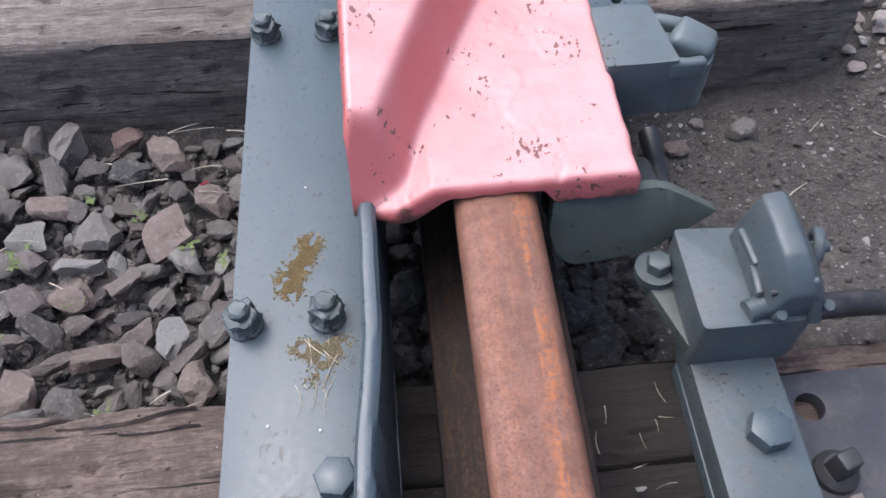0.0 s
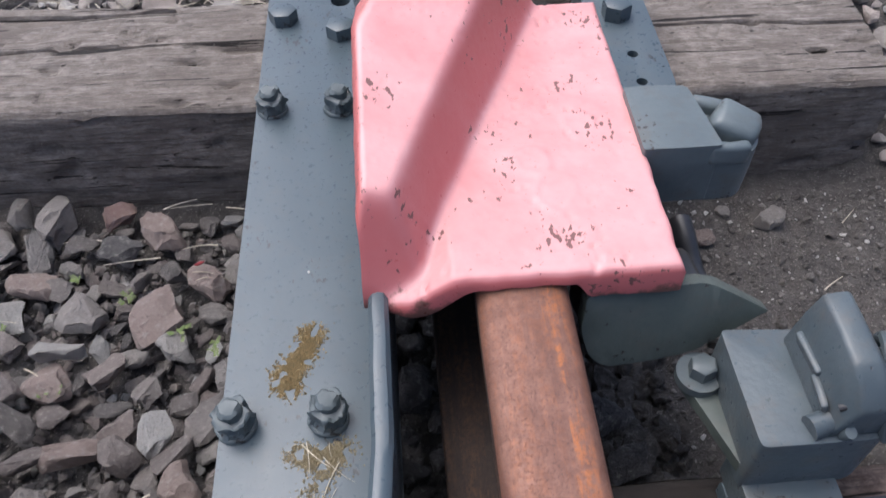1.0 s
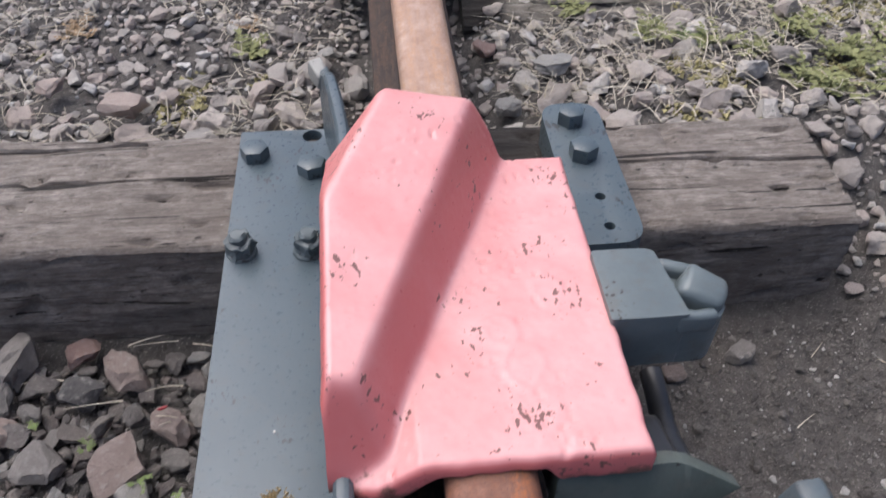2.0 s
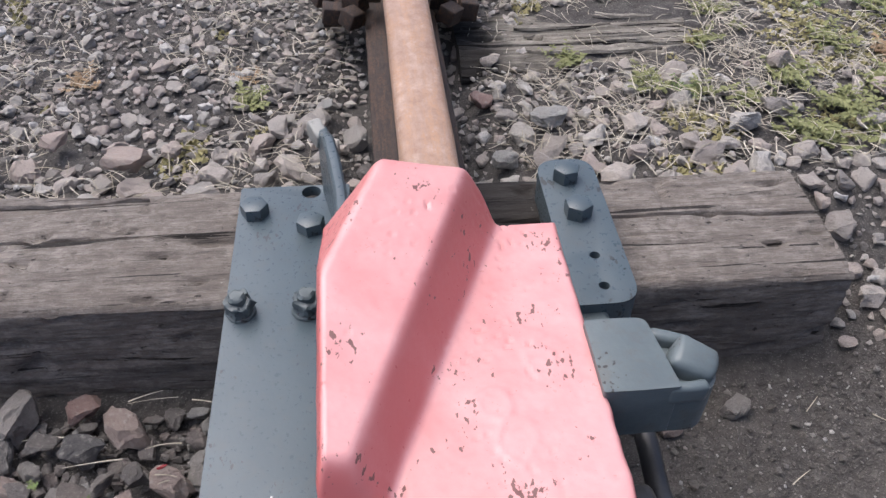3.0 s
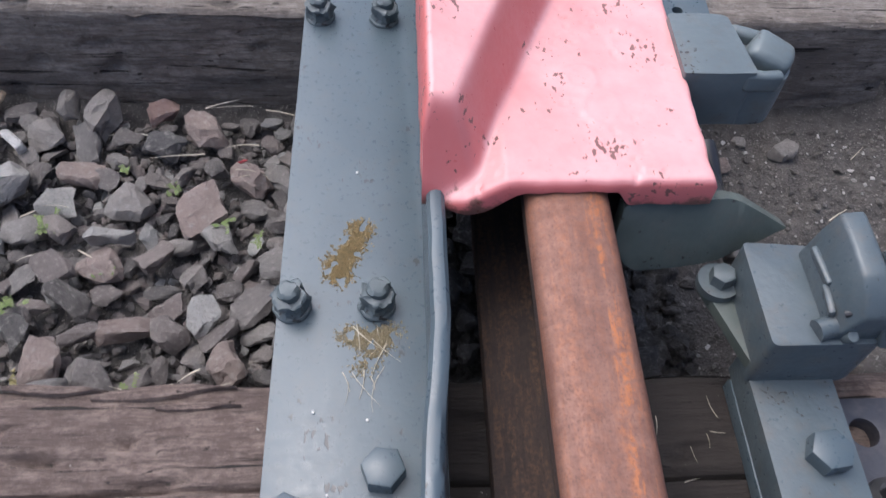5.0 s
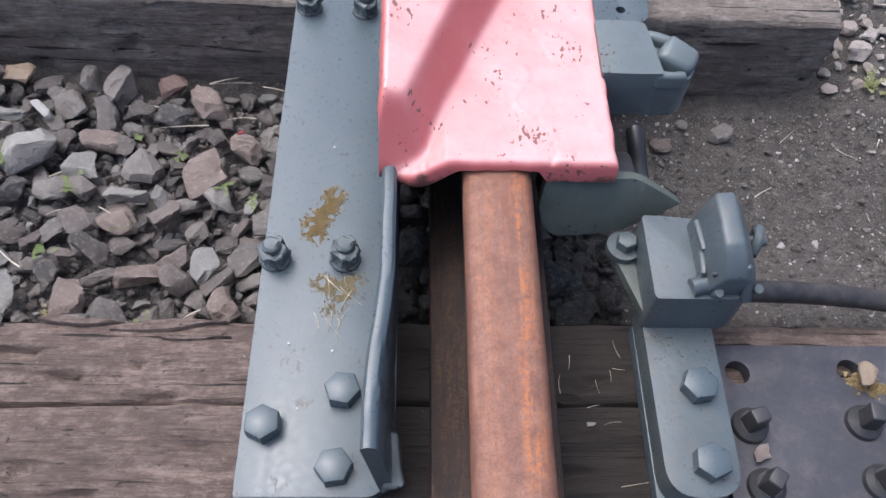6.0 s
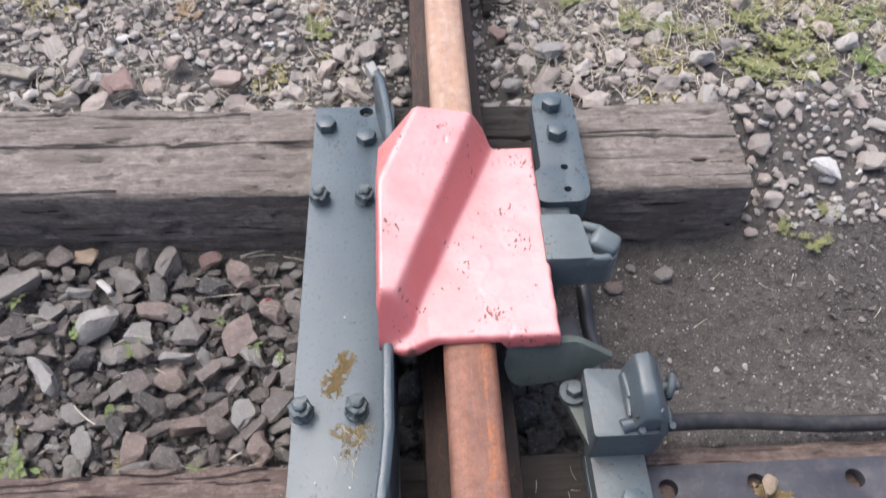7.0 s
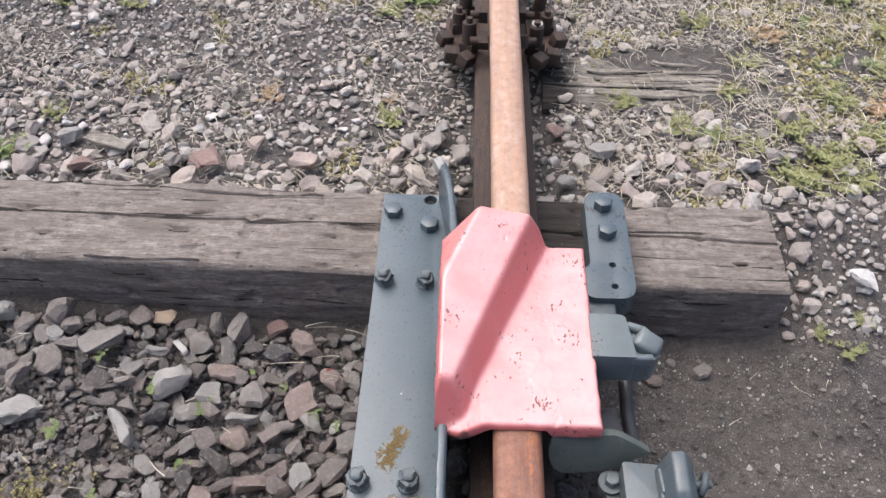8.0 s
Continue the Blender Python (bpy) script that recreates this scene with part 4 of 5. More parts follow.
def weed(x, y, z, size, count, material, label, flat=0.6):
    """A low weed: thin stems from one root, each with pairs of small folded leaves."""
    bm = bmesh.new()

    def leaf(base, a, l, up):
        p = base.co.copy()
        d = Vector((math.cos(a), math.sin(a), up))
        s = Vector((-math.sin(a), math.cos(a), 0)) * l * rs.uniform(0.22, 0.36)
        v = [bm.verts.new(q) for q in (p + d * l * 0.5 + s + Vector((0, 0, l * 0.06)), p + d * l - Vector((0, 0, l * 0.15)), p + d * l * 0.5 - s + Vector((0, 0, l * 0.06)))]
        bm.faces.new((base, v[0], v[1]))
        bm.faces.new((base, v[1], v[2]))

    crown = bm.verts.new((0, 0, 0))
    for _ in range(count):
        a, reach = rs.uniform(0, math.tau), size * rs.uniform(0.25, 1.0)
        tip = Vector((math.cos(a) * reach * flat, math.sin(a) * reach * flat, reach * rs.uniform(0.25, 0.9) * (1.15 - flat)))
        root = Vector((rs.gauss(0, size * 0.22), rs.gauss(0, size * 0.22), 0))
        w = Vector((-math.sin(a), math.cos(a), 0)) * 0.0006
        last = crown
        for k in range(5):
            p = root + tip * ((k + 1) / 5)
            node_v, side = bm.verts.new(p), bm.verts.new(p + w)
            bm.faces.new((last, side, node_v))
            for sgn in (-1, 1):
                leaf(node_v, a + sgn * rs.uniform(0.5, 1.3), size * rs.uniform(0.10, 0.22), rs.uniform(-0.1, 0.5))
            last = node_v
    ob = new("weed", mesh_of("weed", bm, material))
    ob.location = (x, y, z)
    return tagged(ob, label, "weed", "weeds in the gravel")


MOSS_FAR = leafy("yellow_moss", (0.20, 0.18, 0.075), (0.40, 0.36, 0.17))
mat_pts = []
for _ in range(230000):
    x, y = rs.uniform(-2.6, 2.6), rs.uniform(1.08, 3.5)
    edge = smooth_step(0.52, 0.75, x) * smooth_step(1.05, 1.3, y) * 0.75 + smooth_step(1.62, 2.1, y) * 0.8 - smooth_step(1.4, 2.6, abs(x)) * 0.9 - smooth_step(2.4, 3.5, y) * 0.9
    if abs(x - RAIL_X) > 0.15 and noise.noise(Vector((x * 5.0, y * 5.0, 2.0))) + 0.5 * noise.noise(Vector((x * 16, y * 16, 5.0))) > 0.55 - 0.85 * edge:
        mat_pts.append((x, y, ground_z(x, y) + rs.uniform(0.0, 0.006)))
tagged(new("moss_mat", clump_mesh(mat_pts, 0.0052, MOSS_FAR, "moss_mat")), "low yellow-green moss and dry tufts over the gravel", "moss", "", "stuff")

bay_moss = []
for _ in range(9000):
    x, y = rs.uniform(-1.2, -0.45), rs.gauss(0.455, 0.035)
    if y > 0.415 and noise.noise(Vector((x * 9.0, y * 9.0, 7.0))) + 0.5 * noise.noise(Vector((x * 30, y * 30, 5.0))) > 0.08:
        bay_moss.append((x, y, ground_z(x, y) + rs.uniform(0.02, 0.045)))
tagged(new("moss_mat", clump_mesh(bay_moss, 0.0036, MOSS_FAR, "moss_mat")), "olive moss between ballast stones along the brown sleeper", "moss", "", "stuff")

GREEN = "small green weed with tiny leaves growing in gravel"
WEEDS_SHOULDER = [(-0.192, 1.368, 0.055, 26, LEAF),
    (-0.972, 1.385, 0.05, 20, LEAF),
    (0.346, 1.44, 0.05, 26, LEAF),
    (0.464, 1.36, 0.055, 28, LEAF),
    (0.52, 1.33, 0.04, 18, LEAF_BRIGHT),
    (0.66, 1.60, 0.06, 24, LEAF),
    (0.69, 1.20, 0.075, 30, LEAF),
    (0.76, 1.27, 0.08, 30, LEAF),
    (0.80, 1.20, 0.07, 28, LEAF),
    (0.70, 1.36, 0.07, 30, LEAF),
    (0.88, 1.33, 0.07, 36, LEAF),
    (0.62, 1.30, 0.05, 22, LEAF),
    (-1.03, 1.25, 0.06, 26, LEAF_BRIGHT),
    (-0.155, 1.87, 0.09, 40, LEAF_BRIGHT),
    (-0.22, 1.80, 0.06, 26, LEAF)]
WEEDS_BEYOND = [(0.80, 1.95, 0.12, 46, LEAF_BRIGHT),
    (0.95, 1.90, 0.11, 46, LEAF),
    (0.66, 1.92, 0.08, 30, LEAF),
    (1.05, 1.72, 0.09, 40, LEAF),
    (0.98, 1.55, 0.07, 30, LEAF),
    (0.56, 1.75, 0.06, 24, LEAF),
    (0.69, 0.80, 0.035, 18, LEAF),
    (0.65, 0.84, 0.03, 14, LEAF),
    (0.73, 0.87, 0.035, 14, LEAF),
    (-0.90, 1.95, 0.07, 26, LEAF),
    (-0.55, 2.0, 0.07, 30, LEAF),
    (-0.30, 2.02, 0.07, 26, LEAF),
    (0.92, 1.20, 0.06, 30, LEAF_BRIGHT),
    (0.83, 1.46, 0.07, 26, LEAF),
    (0.60, 1.48, 0.05, 18, LEAF)]
for x, y, s, c, m in (*WEEDS_SHOULDER, *WEEDS_BEYOND):
    weed(x, y, ground_z(x, y) + 0.006, s, c, m, GREEN)
for _ in range(46):
    x, y = rs.uniform(0.5, 1.25), rs.uniform(1.12, 2.15)
    if noise.noise(Vector((x * 4.0, y * 4.0, 6.0))) > -0.15:
        weed(x, y, ground_z(x, y) + 0.006, rs.uniform(0.025, 0.055), rs.randint(8, 16), rs.choice((LEAF, LEAF, LEAF_BRIGHT)), GREEN)
for _ in range(24):
    x, y = rs.uniform(-1.4, 0.5), rs.uniform(1.78, 2.3)
    if abs(x - RAIL_X) > 0.16:
        weed(x, y, ground_z(x, y) + 0.006, rs.uniform(0.03, 0.07), rs.randint(10, 18), LEAF, GREEN)
for x, y, s, c in ((-0.335, 0.71, 0.02, 5), (-0.275, 0.665, 0.02, 8), (-0.395, 0.735, 0.016, 5), (-0.40, 0.60, 0.018, 5), (-0.57, 0.70, 0.03, 10), (-0.71, 0.60, 0.032, 10),
                   (-0.335, 0.455, 0.022, 7), (-0.60, 0.46, 0.04, 14), (-0.47, 0.66, 0.03, 10), (-0.48, 0.55, 0.022, 7), (-0.235, 0.64, 0.02, 6), (-0.68, 0.76, 0.025, 7)):
    weed(x, y, ground_z(x, y) + 0.038, s, c, LEAF_BRIGHT, "tiny bright green seedling between ballast stones")
for x, y, s in ((-0.48, 1.452, 0.045), (-0.20, 1.45, 0.03), (0.93, 1.42, 0.06), (0.72, 1.70, 0.06), (0.55, 2.0, 0.07)):
    weed(x, y, ground_z(x, y) + 0.008, s, 20, LEAF_RED, "small reddish orange weed in the gravel")


# ---------------------------------------------------------------- stones
def stone_shape(seed, points=15, flat=0.7):
    """One angular broken stone about 2 units long."""
    r = random.Random(seed)
    bm = bmesh.new()
    sx, sy, sz = 1.0, r.uniform(0.62, 0.92), r.uniform(0.42, 0.75) * flat / 0.7
    for cx in (-1, 1):
        for cy in (-1, 1):
            for cz in (-1, 1):
                q = r.uniform(0.50, 0.86)
                if r.random() < 0.35:
                    continue
                bm.verts.new((cx * sx * q * r.uniform(0.6, 1.1), cy * sy * q * r.uniform(0.6, 1.1), cz * sz * q * r.uniform(0.6, 1.15)))
    for _ in range(points - 4):
        d = Vector((r.gauss(0, 1), r.gauss(0, 1), r.gauss(0, 1))).normalized() * r.uniform(0.8, 1.0)
        bm.verts.new((d.x * sx, d.y * sy, d.z * sz))
    got = bmesh.ops.convex_hull(bm, input=list(bm.verts))
    bmesh.ops.delete(bm, geom=[g for g in got["geom_interior"] if isinstance(g, bmesh.types.BMVert)], context="VERTS")
    bmesh.ops.dissolve_limit(bm, angle_limit=radians(20), verts=bm.verts, edges=bm.edges)
    bmesh.ops.triangulate(bm, faces=bm.faces)
    bmesh.ops.subdivide_edges(bm, edges=list(bm.edges), cuts=2, use_grid_fill=True)
    bmesh.ops.smooth_vert(bm, verts=bm.verts, factor=0.28, use_axis_x=True, use_axis_y=True, use_axis_z=True)
    at = Vector((seed * 3.7, seed * 1.3, 0))
    for v in bm.verts:
        v.co += 0.17 * noise.noise_vector(v.co * 1.7 + at) + 0.075 * noise.noise_vector(v.co * 5.0 + at)
    return bm


SHAPES = []
for k in range(30):
    me = mesh_of("stone", stone_shape(100 + k), STONE, 28)
    SHAPES.append(me)
LOW = []
for k in range(16):
    b = bmesh.new()
    r_ = random.Random(300 + k)
    sy_, sz_ = r_.uniform(0.6, 0.95), r_.uniform(0.45, 0.8)
    for _ in range(r_.choice((8, 9, 10, 12))):
        d = Vector((r_.gauss(0, 1), r_.gauss(0, 1), r_.gauss(0, 1))).normalized() * r_.uniform(0.82, 1.06)
        b.verts.new((d.x, d.y * sy_, d.z * sz_))
    got = bmesh.ops.convex_hull(b, input=list(b.verts))
    bmesh.ops.delete(b, geom=[g for g in got["geom_interior"] if isinstance(g, bmesh.types.BMVert)], context="VERTS")
    b.verts.index_update()
    LOW.append((np.array([v.co[:] for v in b.verts]), [[v.index for v in f.verts] for f in b.faces]))
    b.free()


FINE = []
for me in SHAPES:
    FINE.append((np.array([v.co[:] for v in me.vertices]), [list(p.vertices) for p in me.polygons]))


class Packing:
    """Keeps stones from standing in one another."""

    def __init__(self, cell):
        self.cell, self.grid = cell, {}

    def free(self, x, y, r, tight):
        ci, cj = int(x // self.cell), int(y // self.cell)
        for i in range(ci - 1, ci + 2):
            for j in range(cj - 1, cj + 2):
                for px, py, pr in self.grid.get((i, j), ()):
                    if (px - x) ** 2 + (py - y) ** 2 < (tight * (pr + r)) ** 2:
                        return False
        return True

    def put(self, x, y, r):
        self.grid.setdefault((int(x // self.cell), int(y // self.cell)), []).append((x, y, r))


def stone(x, y, r, me, turn, material=None, label="", stretch=(1, 1, 1), lift=0.35, z=None):
    ob = new("stone", me)
    base = ground_z(x, y) if z is None else z
    ob.matrix_world = pose(x, y, base + r * lift, *turn) @ Matrix.Diagonal((r * stretch[0], r * stretch[1], r * stretch[2], 1))
    ob.parent = ground
    if material:
        ob.material_slots[0].link = "OBJECT"
        ob.material_slots[0].material = material
    if label:
        ob["label"] = label
    return ob


pack = Packing(0.09)
# the stones that stand out: place, half length, turn, kind, proportions
STONES_BY_SLEEPER = [(-0.443, 0.842, 0.046, (10, 0, 80), S_GREY, "long grey stone standing against the sleeper", (1, 0.75, 0.9), 0.8),
    (-0.376, 0.856, 0.027, (20, 10, 30), S_RED, "reddish stone", (1, 1, 1.2), 1.1),
    (-0.362, 0.790, 0.040, (5, 8, -20), S_DARK, "dark blue-grey stone", (1, 0.9, 1), 0.7),
    (-0.315, 0.808, 0.045, (20, 12, -55), S_BROWN, "purplish brown stone", (1, 0.6, 0.9), 0.8),
    (-0.390, 0.700, 0.036, (4, 3, 10), S_GREY, "", (1, 0.9, 0.8), 0.7),
    (-0.306, 0.683, 0.040, (6, -4, 25), S_BROWN, "flat pinkish brown stone", (1, 1, 0.7), 0.8),
    (-0.405, 0.612, 0.036, (8, 4, 12), S_BROWN, "", (1, 0.95, 0.9), 0.8)]
STONES_IN_BAY = [(-0.398, 0.652, 0.035, (0, 5, 5), S_PALE, "pale stone", (1, 0.55, 0.8), 0.9),
    (-0.256, 0.742, 0.036, (10, 0, -35), S_BROWN, "", (1, 0.9, 0.9), 0.7),
    (-0.455, 0.748, 0.036, (5, -6, -15), S_BROWN, "", (1, 0.9, 0.8), 0.7),
    (-0.515, 0.812, 0.034, (5, -6, 40), S_GREY, "", (1, 1, 0.8), 0.7),
    (-0.365, 0.532, 0.040, (2, 4, 4), S_BROWN, "", (1, 0.5, 0.8), 0.7),
    (-0.540, 0.720, 0.050, (4, 8, 30), S_PALE, "large pale grey stone", (1, 0.8, 0.8), 0.8),
    (-0.600, 0.612, 0.052, (6, 6, -45), S_PALE, "long pale grey stone", (1, 0.6, 0.8), 0.8)]
STONES_PALE = [(-0.548, 0.795, 0.030, (6, 14, -35), S_WHITE, "white stone", (1, 0.6, 0.9), 0.9),
    (-0.686, 0.790, 0.048, (4, 4, 40), S_GREY, "", (1, 0.7, 0.8), 0.8),
    (-0.790, 0.642, 0.045, (4, 3, 20), S_PALE, "", (1, 0.8, 0.8), 0.8),
    (-0.556, 0.655, 0.032, (4, 3, 70), S_DARK, "dark stone", (1, 0.8, 1), 0.8),
    (-0.594, 0.862, 0.030, (4, 3, 0), S_TAN, "tan stone", (1, 0.9, 1), 0.9),
    (-0.250, 0.487, 0.033, (12, 3, 60), S_BROWN, "", (1, 0.9, 1), 0.8),
    (-0.438, 0.490, 0.038, (12, 3, 80), S_BROWN, "", (1, 0.9, 1), 0.8)]
STONES_ON_EARTH = [(0.430, 0.786, 0.027, (4, 5, 30), S_GREY, "grey stone half sunk in the earth", (1, 0.9, 0.7), 0.3),
    (0.34, 0.765, 0.022, (4, 5, 10), S_BROWN, "", (1, 0.8, 0.7), 0.3),
    (0.757, 0.945, 0.050, (4, 12, -30), S_WHITE, "bright white stone", (1, 0.75, 0.5), 0.6),
    (-0.362, 1.212, 0.045, (4, 4, -8), S_BROWN, "", (1, 0.62, 0.8), 0.7),
    (-0.565, 1.215, 0.045, (4, 4, 40), S_RED, "flat reddish stone", (1, 0.85, 0.7), 0.7),
    (0.279, 1.270, 0.042, (4, 4, 5), S_GREY, "flat grey stone", (1, 0.75, 0.6), 0.6),
    (0.193, 1.181, 0.036, (4, 4, 30), S_GREY, "", (1, 0.75, 0.8), 0.6)]
STONES_ON_SHOULDER = [(0.180, 1.350, 0.030, (24, 4, 70), S_RED, "rusty brown stone beside the rail", (1, 0.8, 0.9), 0.8),
    (-0.837, 1.200, 0.040, (4, 4, 5), S_RED, "reddish stone", (1, 0.6, 0.9), 0.6),
    (-0.895, 1.290, 0.036, (4, 4, 40), S_GREY, "", (1, 0.7, 0.9), 0.6),
    (-0.476, 1.268, 0.034, (4, 14, 70), S_BROWN, "", (1, 0.8, 0.8), 0.8),
    (-0.070, 1.345, 0.032, (4, 14, 50), S_PALE, "", (1, 0.7, 0.8), 0.8),
    (0.850, 1.300, 0.036, (4, 4, 70), S_BROWN, "", (1, 0.9, 0.8), 0.6),
    (0.148, 0.505, 0.034, (10, 8, 40), S_DARK, "dark greasy stone beside the rail", (1, 0.8, 0.9), 2.2)]
STONES_BESIDE_RAIL = [(0.168, 0.462, 0.030, (20, 8, 10), S_DARK, "dark greasy stone beside the rail", (1, 0.8, 0.9), 2.0),
    (0.182, 0.520, 0.028, (0, 8, 80), S_DARK, "", (1, 0.8, 0.9), 1.0),
    (0.150, 0.430, 0.028, (0, 8, 20), S_BROWN, "", (1, 0.8, 0.8), 0.9),
    (-0.62, 1.33, 0.018, (4, 4, 20), S_WHITE, "small white stone", (1, 0.9, 0.9), 0.8)]
count = 0
for k, (x, y, r, turn, m_, lab, st, lift) in enumerate((*STONES_BY_SLEEPER, *STONES_IN_BAY, *STONES_PALE, *STONES_ON_EARTH, *STONES_ON_SHOULDER, *STONES_BESIDE_RAIL)):
    if y > 1.1:
        m_ = S_PALE if m_ == S_GREY else S_TAN2 if m_ == S_BROWN else m_
    stone(x, y, r, SHAPES[k % len(SHAPES)], turn, m_, lab, st, lift)
    pack.put(x, y, r * 0.85)
    count += 1
stone(0.434, 0.333, 0.022, SHAPES[3], (10, 20, 55), S_TAN, "pale yellow stone lying in a hole of the plate", (1, 0.62, 0.9), 0.45, 0.002)
stone(0.311, 0.2545, 0.0115, SHAPES[5], (10, 20, 15), S_TAN2, "small reddish stone on the plate", (1, 0.9, 0.9), 0.5, 0.0)
stone(0.157, 0.290, 0.006, SHAPES[7], (10, 20, 15), S_WHITE, "small white pebble on the sleeper", (1, 0.9, 0.9), 0.5, TIE_TOP + 0.004)

for k in range(16):
    stone(0.60 + 0.16 * rs.random(), 0.84 + 0.14 * rs.random(), rs.uniform(0.006, 0.013), SHAPES[(5 * k) % len(SHAPES)], (8 * k, 10, 47 * k), S_WHITE, "small white pebble", (1, 0.85, 0.8), 0.7)


def bay(x, y):
    return -1.6 < x < 0.19 and 0.405 < y < 0.884 - 0.029 * x


def blocked(x, y, r):
    under_rail = abs(x - RAIL_X) < 0.066 + 0.5 * r
    on_tie = 0.86 - 0.02 < y + 0.029 * x < 1.09 and x < 0.60
    old = 1.43 < y < 1.66 and 0.28 < x < 0.62
    return under_rail and y > 1.0 or on_tie or y < 0.405 + 0.5 * r and x < 0.85 or old


rest = []
rnd = random.Random(11)
for _ in range(5200):
    x, y, r = rnd.uniform(-1.5, 0.2), rnd.uniform(0.41, 0.885), rnd.uniform(0.004, 0.013)
    if bay(x, y) and not blocked(x, y, r * 0.4):
        rest.append((x, y, ground_z(x, y) + rnd.uniform(-0.004, 0.010), r, (rnd.uniform(-40, 40), rnd.uniform(-40, 40), rnd.uniform(0, 360))))
for r0, r1, tries in ((0.026, 0.036, 170), (0.017, 0.025, 1100), (0.011, 0.016, 3200), (0.005, 0.010, 12000)):
    for _ in range(tries):
        x, y, r = rnd.uniform(-1.5, 0.2), rnd.uniform(0.405, 0.90), rnd.uniform(r0, r1)
        fines = ((x + 0.80) / 0.14) ** 2 + ((y - 0.60) / 0.11) ** 2 < 1 + 0.6 * noise.noise(Vector((x * 20, y * 20, 0)))
        if not bay(x, y) or blocked(x, y, r * 0.4) or fines and r > 0.012 or not pack.free(x, y, r, 0.64):
            continue
        pack.put(x, y, r * 0.9)
        turn = (rnd.uniform(-24, 24), rnd.uniform(-24, 24), rnd.uniform(0, 360))
        if -0.72 < x < -0.15 and r > 0.011 and count < 300:
            stone(x, y, r * 1.2, SHAPES[rnd.randrange(len(SHAPES))], turn, None, "", (1.08, rnd.uniform(0.6, 1.0), rnd.uniform(0.5, 0.95)), rnd.uniform(0.5, 1.3))
            count += 1
        else:
            rest.append((x, y, ground_z(x, y) + r * rnd.uniform(0.5, 1.4), r * 1.15, turn))
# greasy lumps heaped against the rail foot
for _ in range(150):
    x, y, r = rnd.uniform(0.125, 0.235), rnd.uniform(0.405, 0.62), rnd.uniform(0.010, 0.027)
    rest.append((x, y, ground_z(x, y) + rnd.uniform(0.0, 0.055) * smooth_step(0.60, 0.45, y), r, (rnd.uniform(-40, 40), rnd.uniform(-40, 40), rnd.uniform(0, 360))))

# From the flange rightwards the stones take the greasy tone with shade in it.
bay_rest, oily_shaded_rest, rest = [q for q in rest if q[0] < -0.045], [q for q in rest if q[0] >= -0.045], []
# far shoulder: graded from fist-size by the sleeper to fine gravel
pack2 = Packing(0.07)
for x, y, r, *_ in (*STONES_BY_SLEEPER, *STONES_IN_BAY, *STONES_PALE, *STONES_ON_EARTH, *STONES_ON_SHOULDER, *STONES_BESIDE_RAIL):
    pack2.put(x, y, r * 0.85)
for r0, r1, tries, y1 in ((0.020, 0.034, 900, 1.42), (0.012, 0.020, 7000, 2.2), (0.007, 0.011, 13000, 2.3), (0.0035, 0.007, 26000, 2.3)):
    for _ in range(tries):
        x, y = rnd.uniform(-1.5, 1.3), rnd.uniform(0.84, y1)
        r = rnd.uniform(r0, r1)
        if y < 1.06 and x < 0.585 or blocked(x, y, r) or x > 0.45 and y > 1.15 and noise.noise(Vector((x * 4, y * 4, 5))) > -0.25 and r < 0.02 and rnd.random() < 0.75:
            continue
        if r0 == 0.012 and rnd.random() < 0.30 + 0.45 * smooth_step(1.22, 1.60, y) + 0.5 * noise.noise(Vector((x * 5, y * 5, 3))):
            continue
        if r0 > 0.011 and x > 0.55 and rnd.random() < 0.55:
            continue
        if r0 > 0.015 and (y > 1.2 + 0.2 * rnd.random() or rnd.random() < 0.3):
            continue
        if not pack2.free(x, y, r, 0.72):
            continue
        pack2.put(x, y, r * 0.9)
        rest.append((x, y, ground_z(x, y) + r * rnd.uniform(0.1, 0.6), r * 1.1, (rnd.uniform(-30, 30), rnd.uniform(-30, 30), rnd.uniform(0, 360))))
for _ in range(90000):
    x, y, r = rnd.uniform(-3.2, 3.2), rnd.uniform(-1.6, 3.9), rnd.uniform(0.005, 0.016)
    if -1.5 < x < 1.3 and 0.05 < y < 2.3 or abs(x - RAIL_X) < 0.075 or blocked(x, y, r) or -2.05 < x < 0.85 and 0.15 < y < 0.44:
        continue
    if rnd.random() < max(abs(x) / 3.2, abs(y - 1.1) / 2.8) ** 0.8 + 0.3 * noise.noise(Vector((x * 2, y * 2, 0))):
        continue
    rest.append((x, y, ground_z(x, y) + r * 0.3, r, (rnd.uniform(-30, 30), rnd.uniform(-30, 30), rnd.uniform(0, 360))))
shoulder, rest = rest, []
# trodden earth: fine grit and a few pebbles
for r0, r1, tries in ((0.006, 0.014, 120), (0.004, 0.009, 1500), (0.0022, 0.005, 9000), (0.0014, 0.003, 24000)):
    for _ in range(tries):
        x, y, r = rnd.uniform(0.2, 1.2), rnd.uniform(0.40, 0.87), rnd.uniform(r0, r1)
        edge = smooth_step(0.45, 0.75, x) + smooth_step(0.75, 0.86, y)
        if rnd.random() > 0.5 + 0.5 * edge or blocked(x, y, r) or not pack2.free(x, y, r, 0.9):
            continue
        pack2.put(x, y, r)
        rest.append((x, y, ground_z(x, y) + r * 0.25, r, (rnd.uniform(-30, 30), rnd.uniform(-30, 30), rnd.uniform(0, 360))))


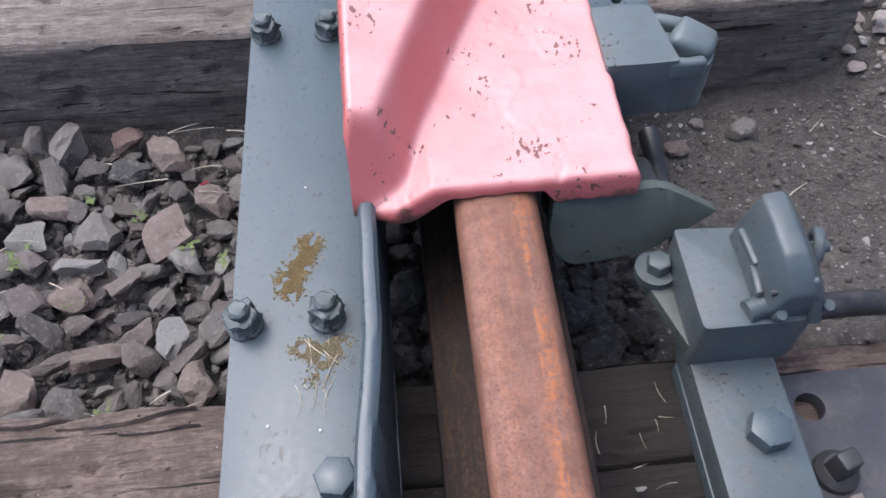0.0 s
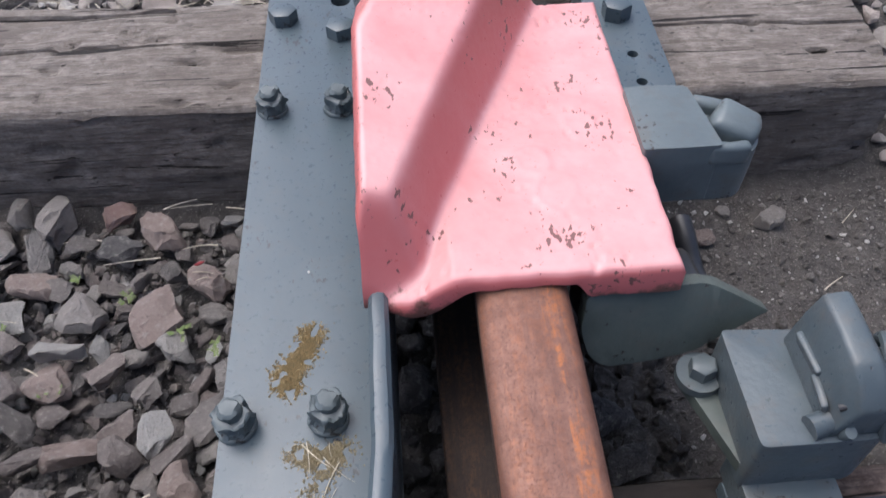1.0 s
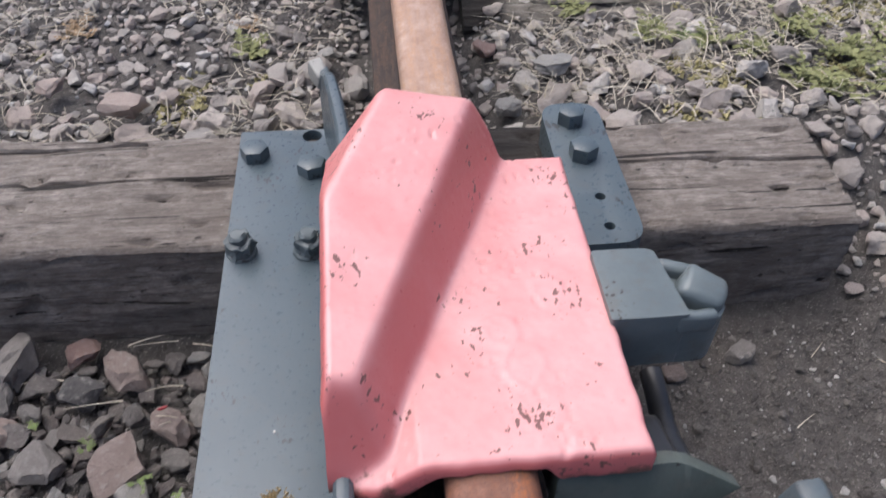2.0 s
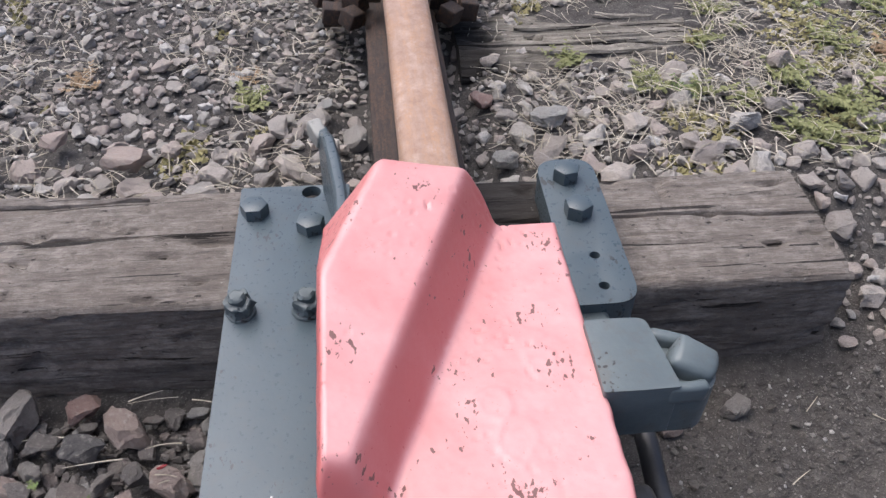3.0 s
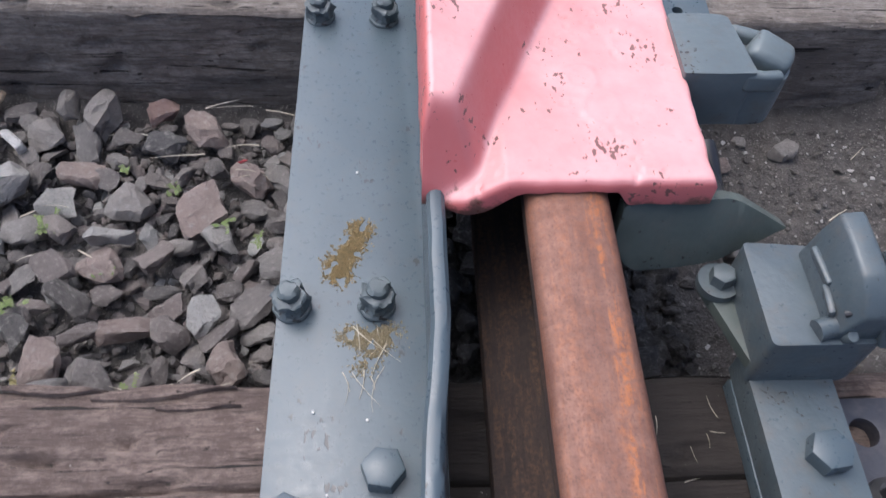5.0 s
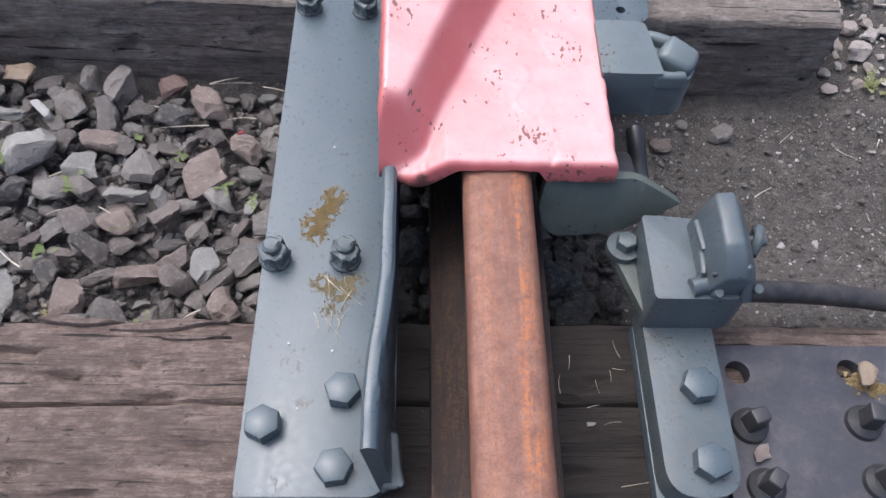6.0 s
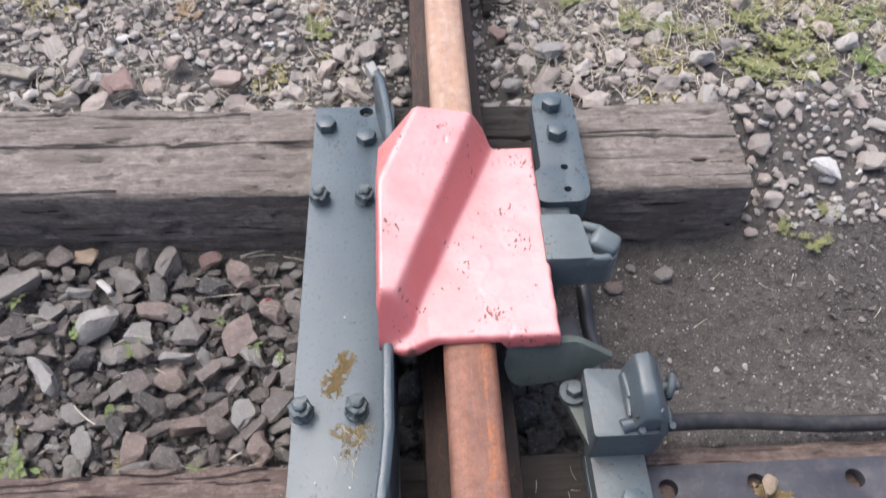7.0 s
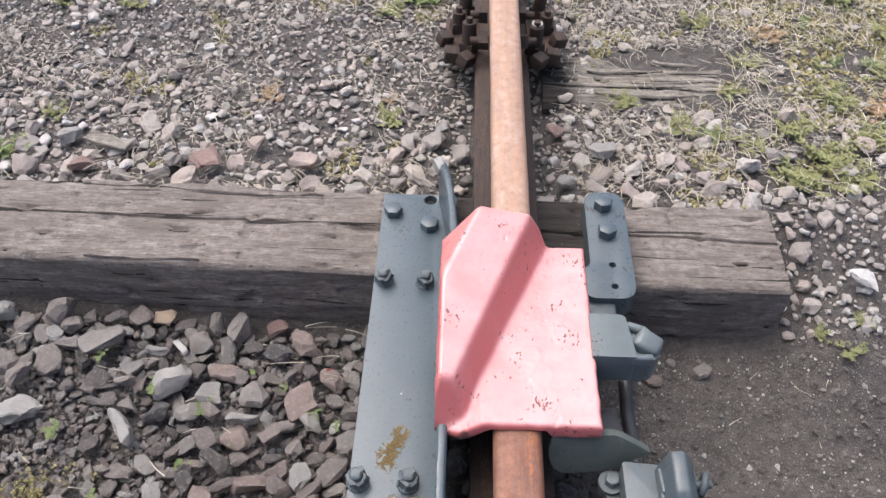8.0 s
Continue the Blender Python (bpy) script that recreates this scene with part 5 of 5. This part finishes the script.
def gravel_mesh(items, material):
    verts, faces, base = [], [], 0
    for x, y, z, r, turn in items:
        vs, fs = FINE[rnd.randrange(len(FINE))] if r > 0.0115 and abs(x) < 1.5 and y > 0.3 else LOW[rnd.randrange(len(LOW))]
        m = np.array(pose(x, y, z, *turn))
        pts = vs * r @ m[:3, :3].T + m[:3, 3]
        verts.append(pts)
        faces += [[i + base for i in f] for f in fs]
        base += len(vs)
    me = bpy.data.meshes.new("gravel")
    me.from_pydata(np.concatenate(verts).tolist(), [], faces)
    me.materials.append(material)
    return me


tagged(new("gravel", gravel_mesh(shoulder, GRAVEL)), "loose grey and brown angular ballast and gravel", "gravel", kind="stuff")
tagged(new("ballast", gravel_mesh(bay_rest, BALLAST)), "dark angular ballast between the sleepers", "ballast", kind="stuff")
tagged(new("greasy_ballast", gravel_mesh(oily_shaded_rest, OILY_SHADED)), "greasy ballast heaped under the rail, with shade in its black tone", "ballast", kind="stuff")
tagged(new("grit", gravel_mesh(rest, GRIT)), "fine dark grit and pebbles on trodden earth", "grit", kind="stuff")

# chips of white paint and grit on the grey plate
for x, y, s in ((-0.1115, 0.620, 0.0016), (-0.142, 0.368, 0.0016), (-0.098, 0.360, 0.0016), (-0.128, 0.300, 0.0012)):
    bm = bmesh.new()
    bmesh.ops.create_icosphere(bm, subdivisions=1, radius=s)
    ob = part("grit_speck", bm, S_WHITE, None, "", None)
    ob.location = (x, y, s * 0.5)
    tagged(ob, "tiny white grit speck on the grey plate", "grit", "specks of grit")
wood_chip = tagged(part("wood_chip", rough_up(block((0.10, 0.028, 0.012), (-0.80, 1.265, ground_z(-0.8, 1.265) + 0.028), (6, 4, -16), 0.003, cuts=3), 0.003, 50), WOOD_OLD), "splintered wooden chip lying on the gravel", "wood chip")

bm = bmesh.new()
bmesh.ops.create_icosphere(bm, subdivisions=2, radius=1.0)
for v in bm.verts:
    v.co = Vector((v.co.x * 0.0060, v.co.y * 0.0020, v.co.z * 0.0015)) + 0.0012 * noise.noise_vector(v.co * 3)
m_red, nt_red, b_red = mat("red_marking")
b_red.inputs["Base Color"].default_value = (0.22, 0.02, 0.025, 1)
ob = part("paint_mark", bm, m_red)
ob.matrix_world = pose(-0.256, 0.742, -0.122, 0, 5, 25)
tagged(ob, "small red smear on a ballast stone", "marking")
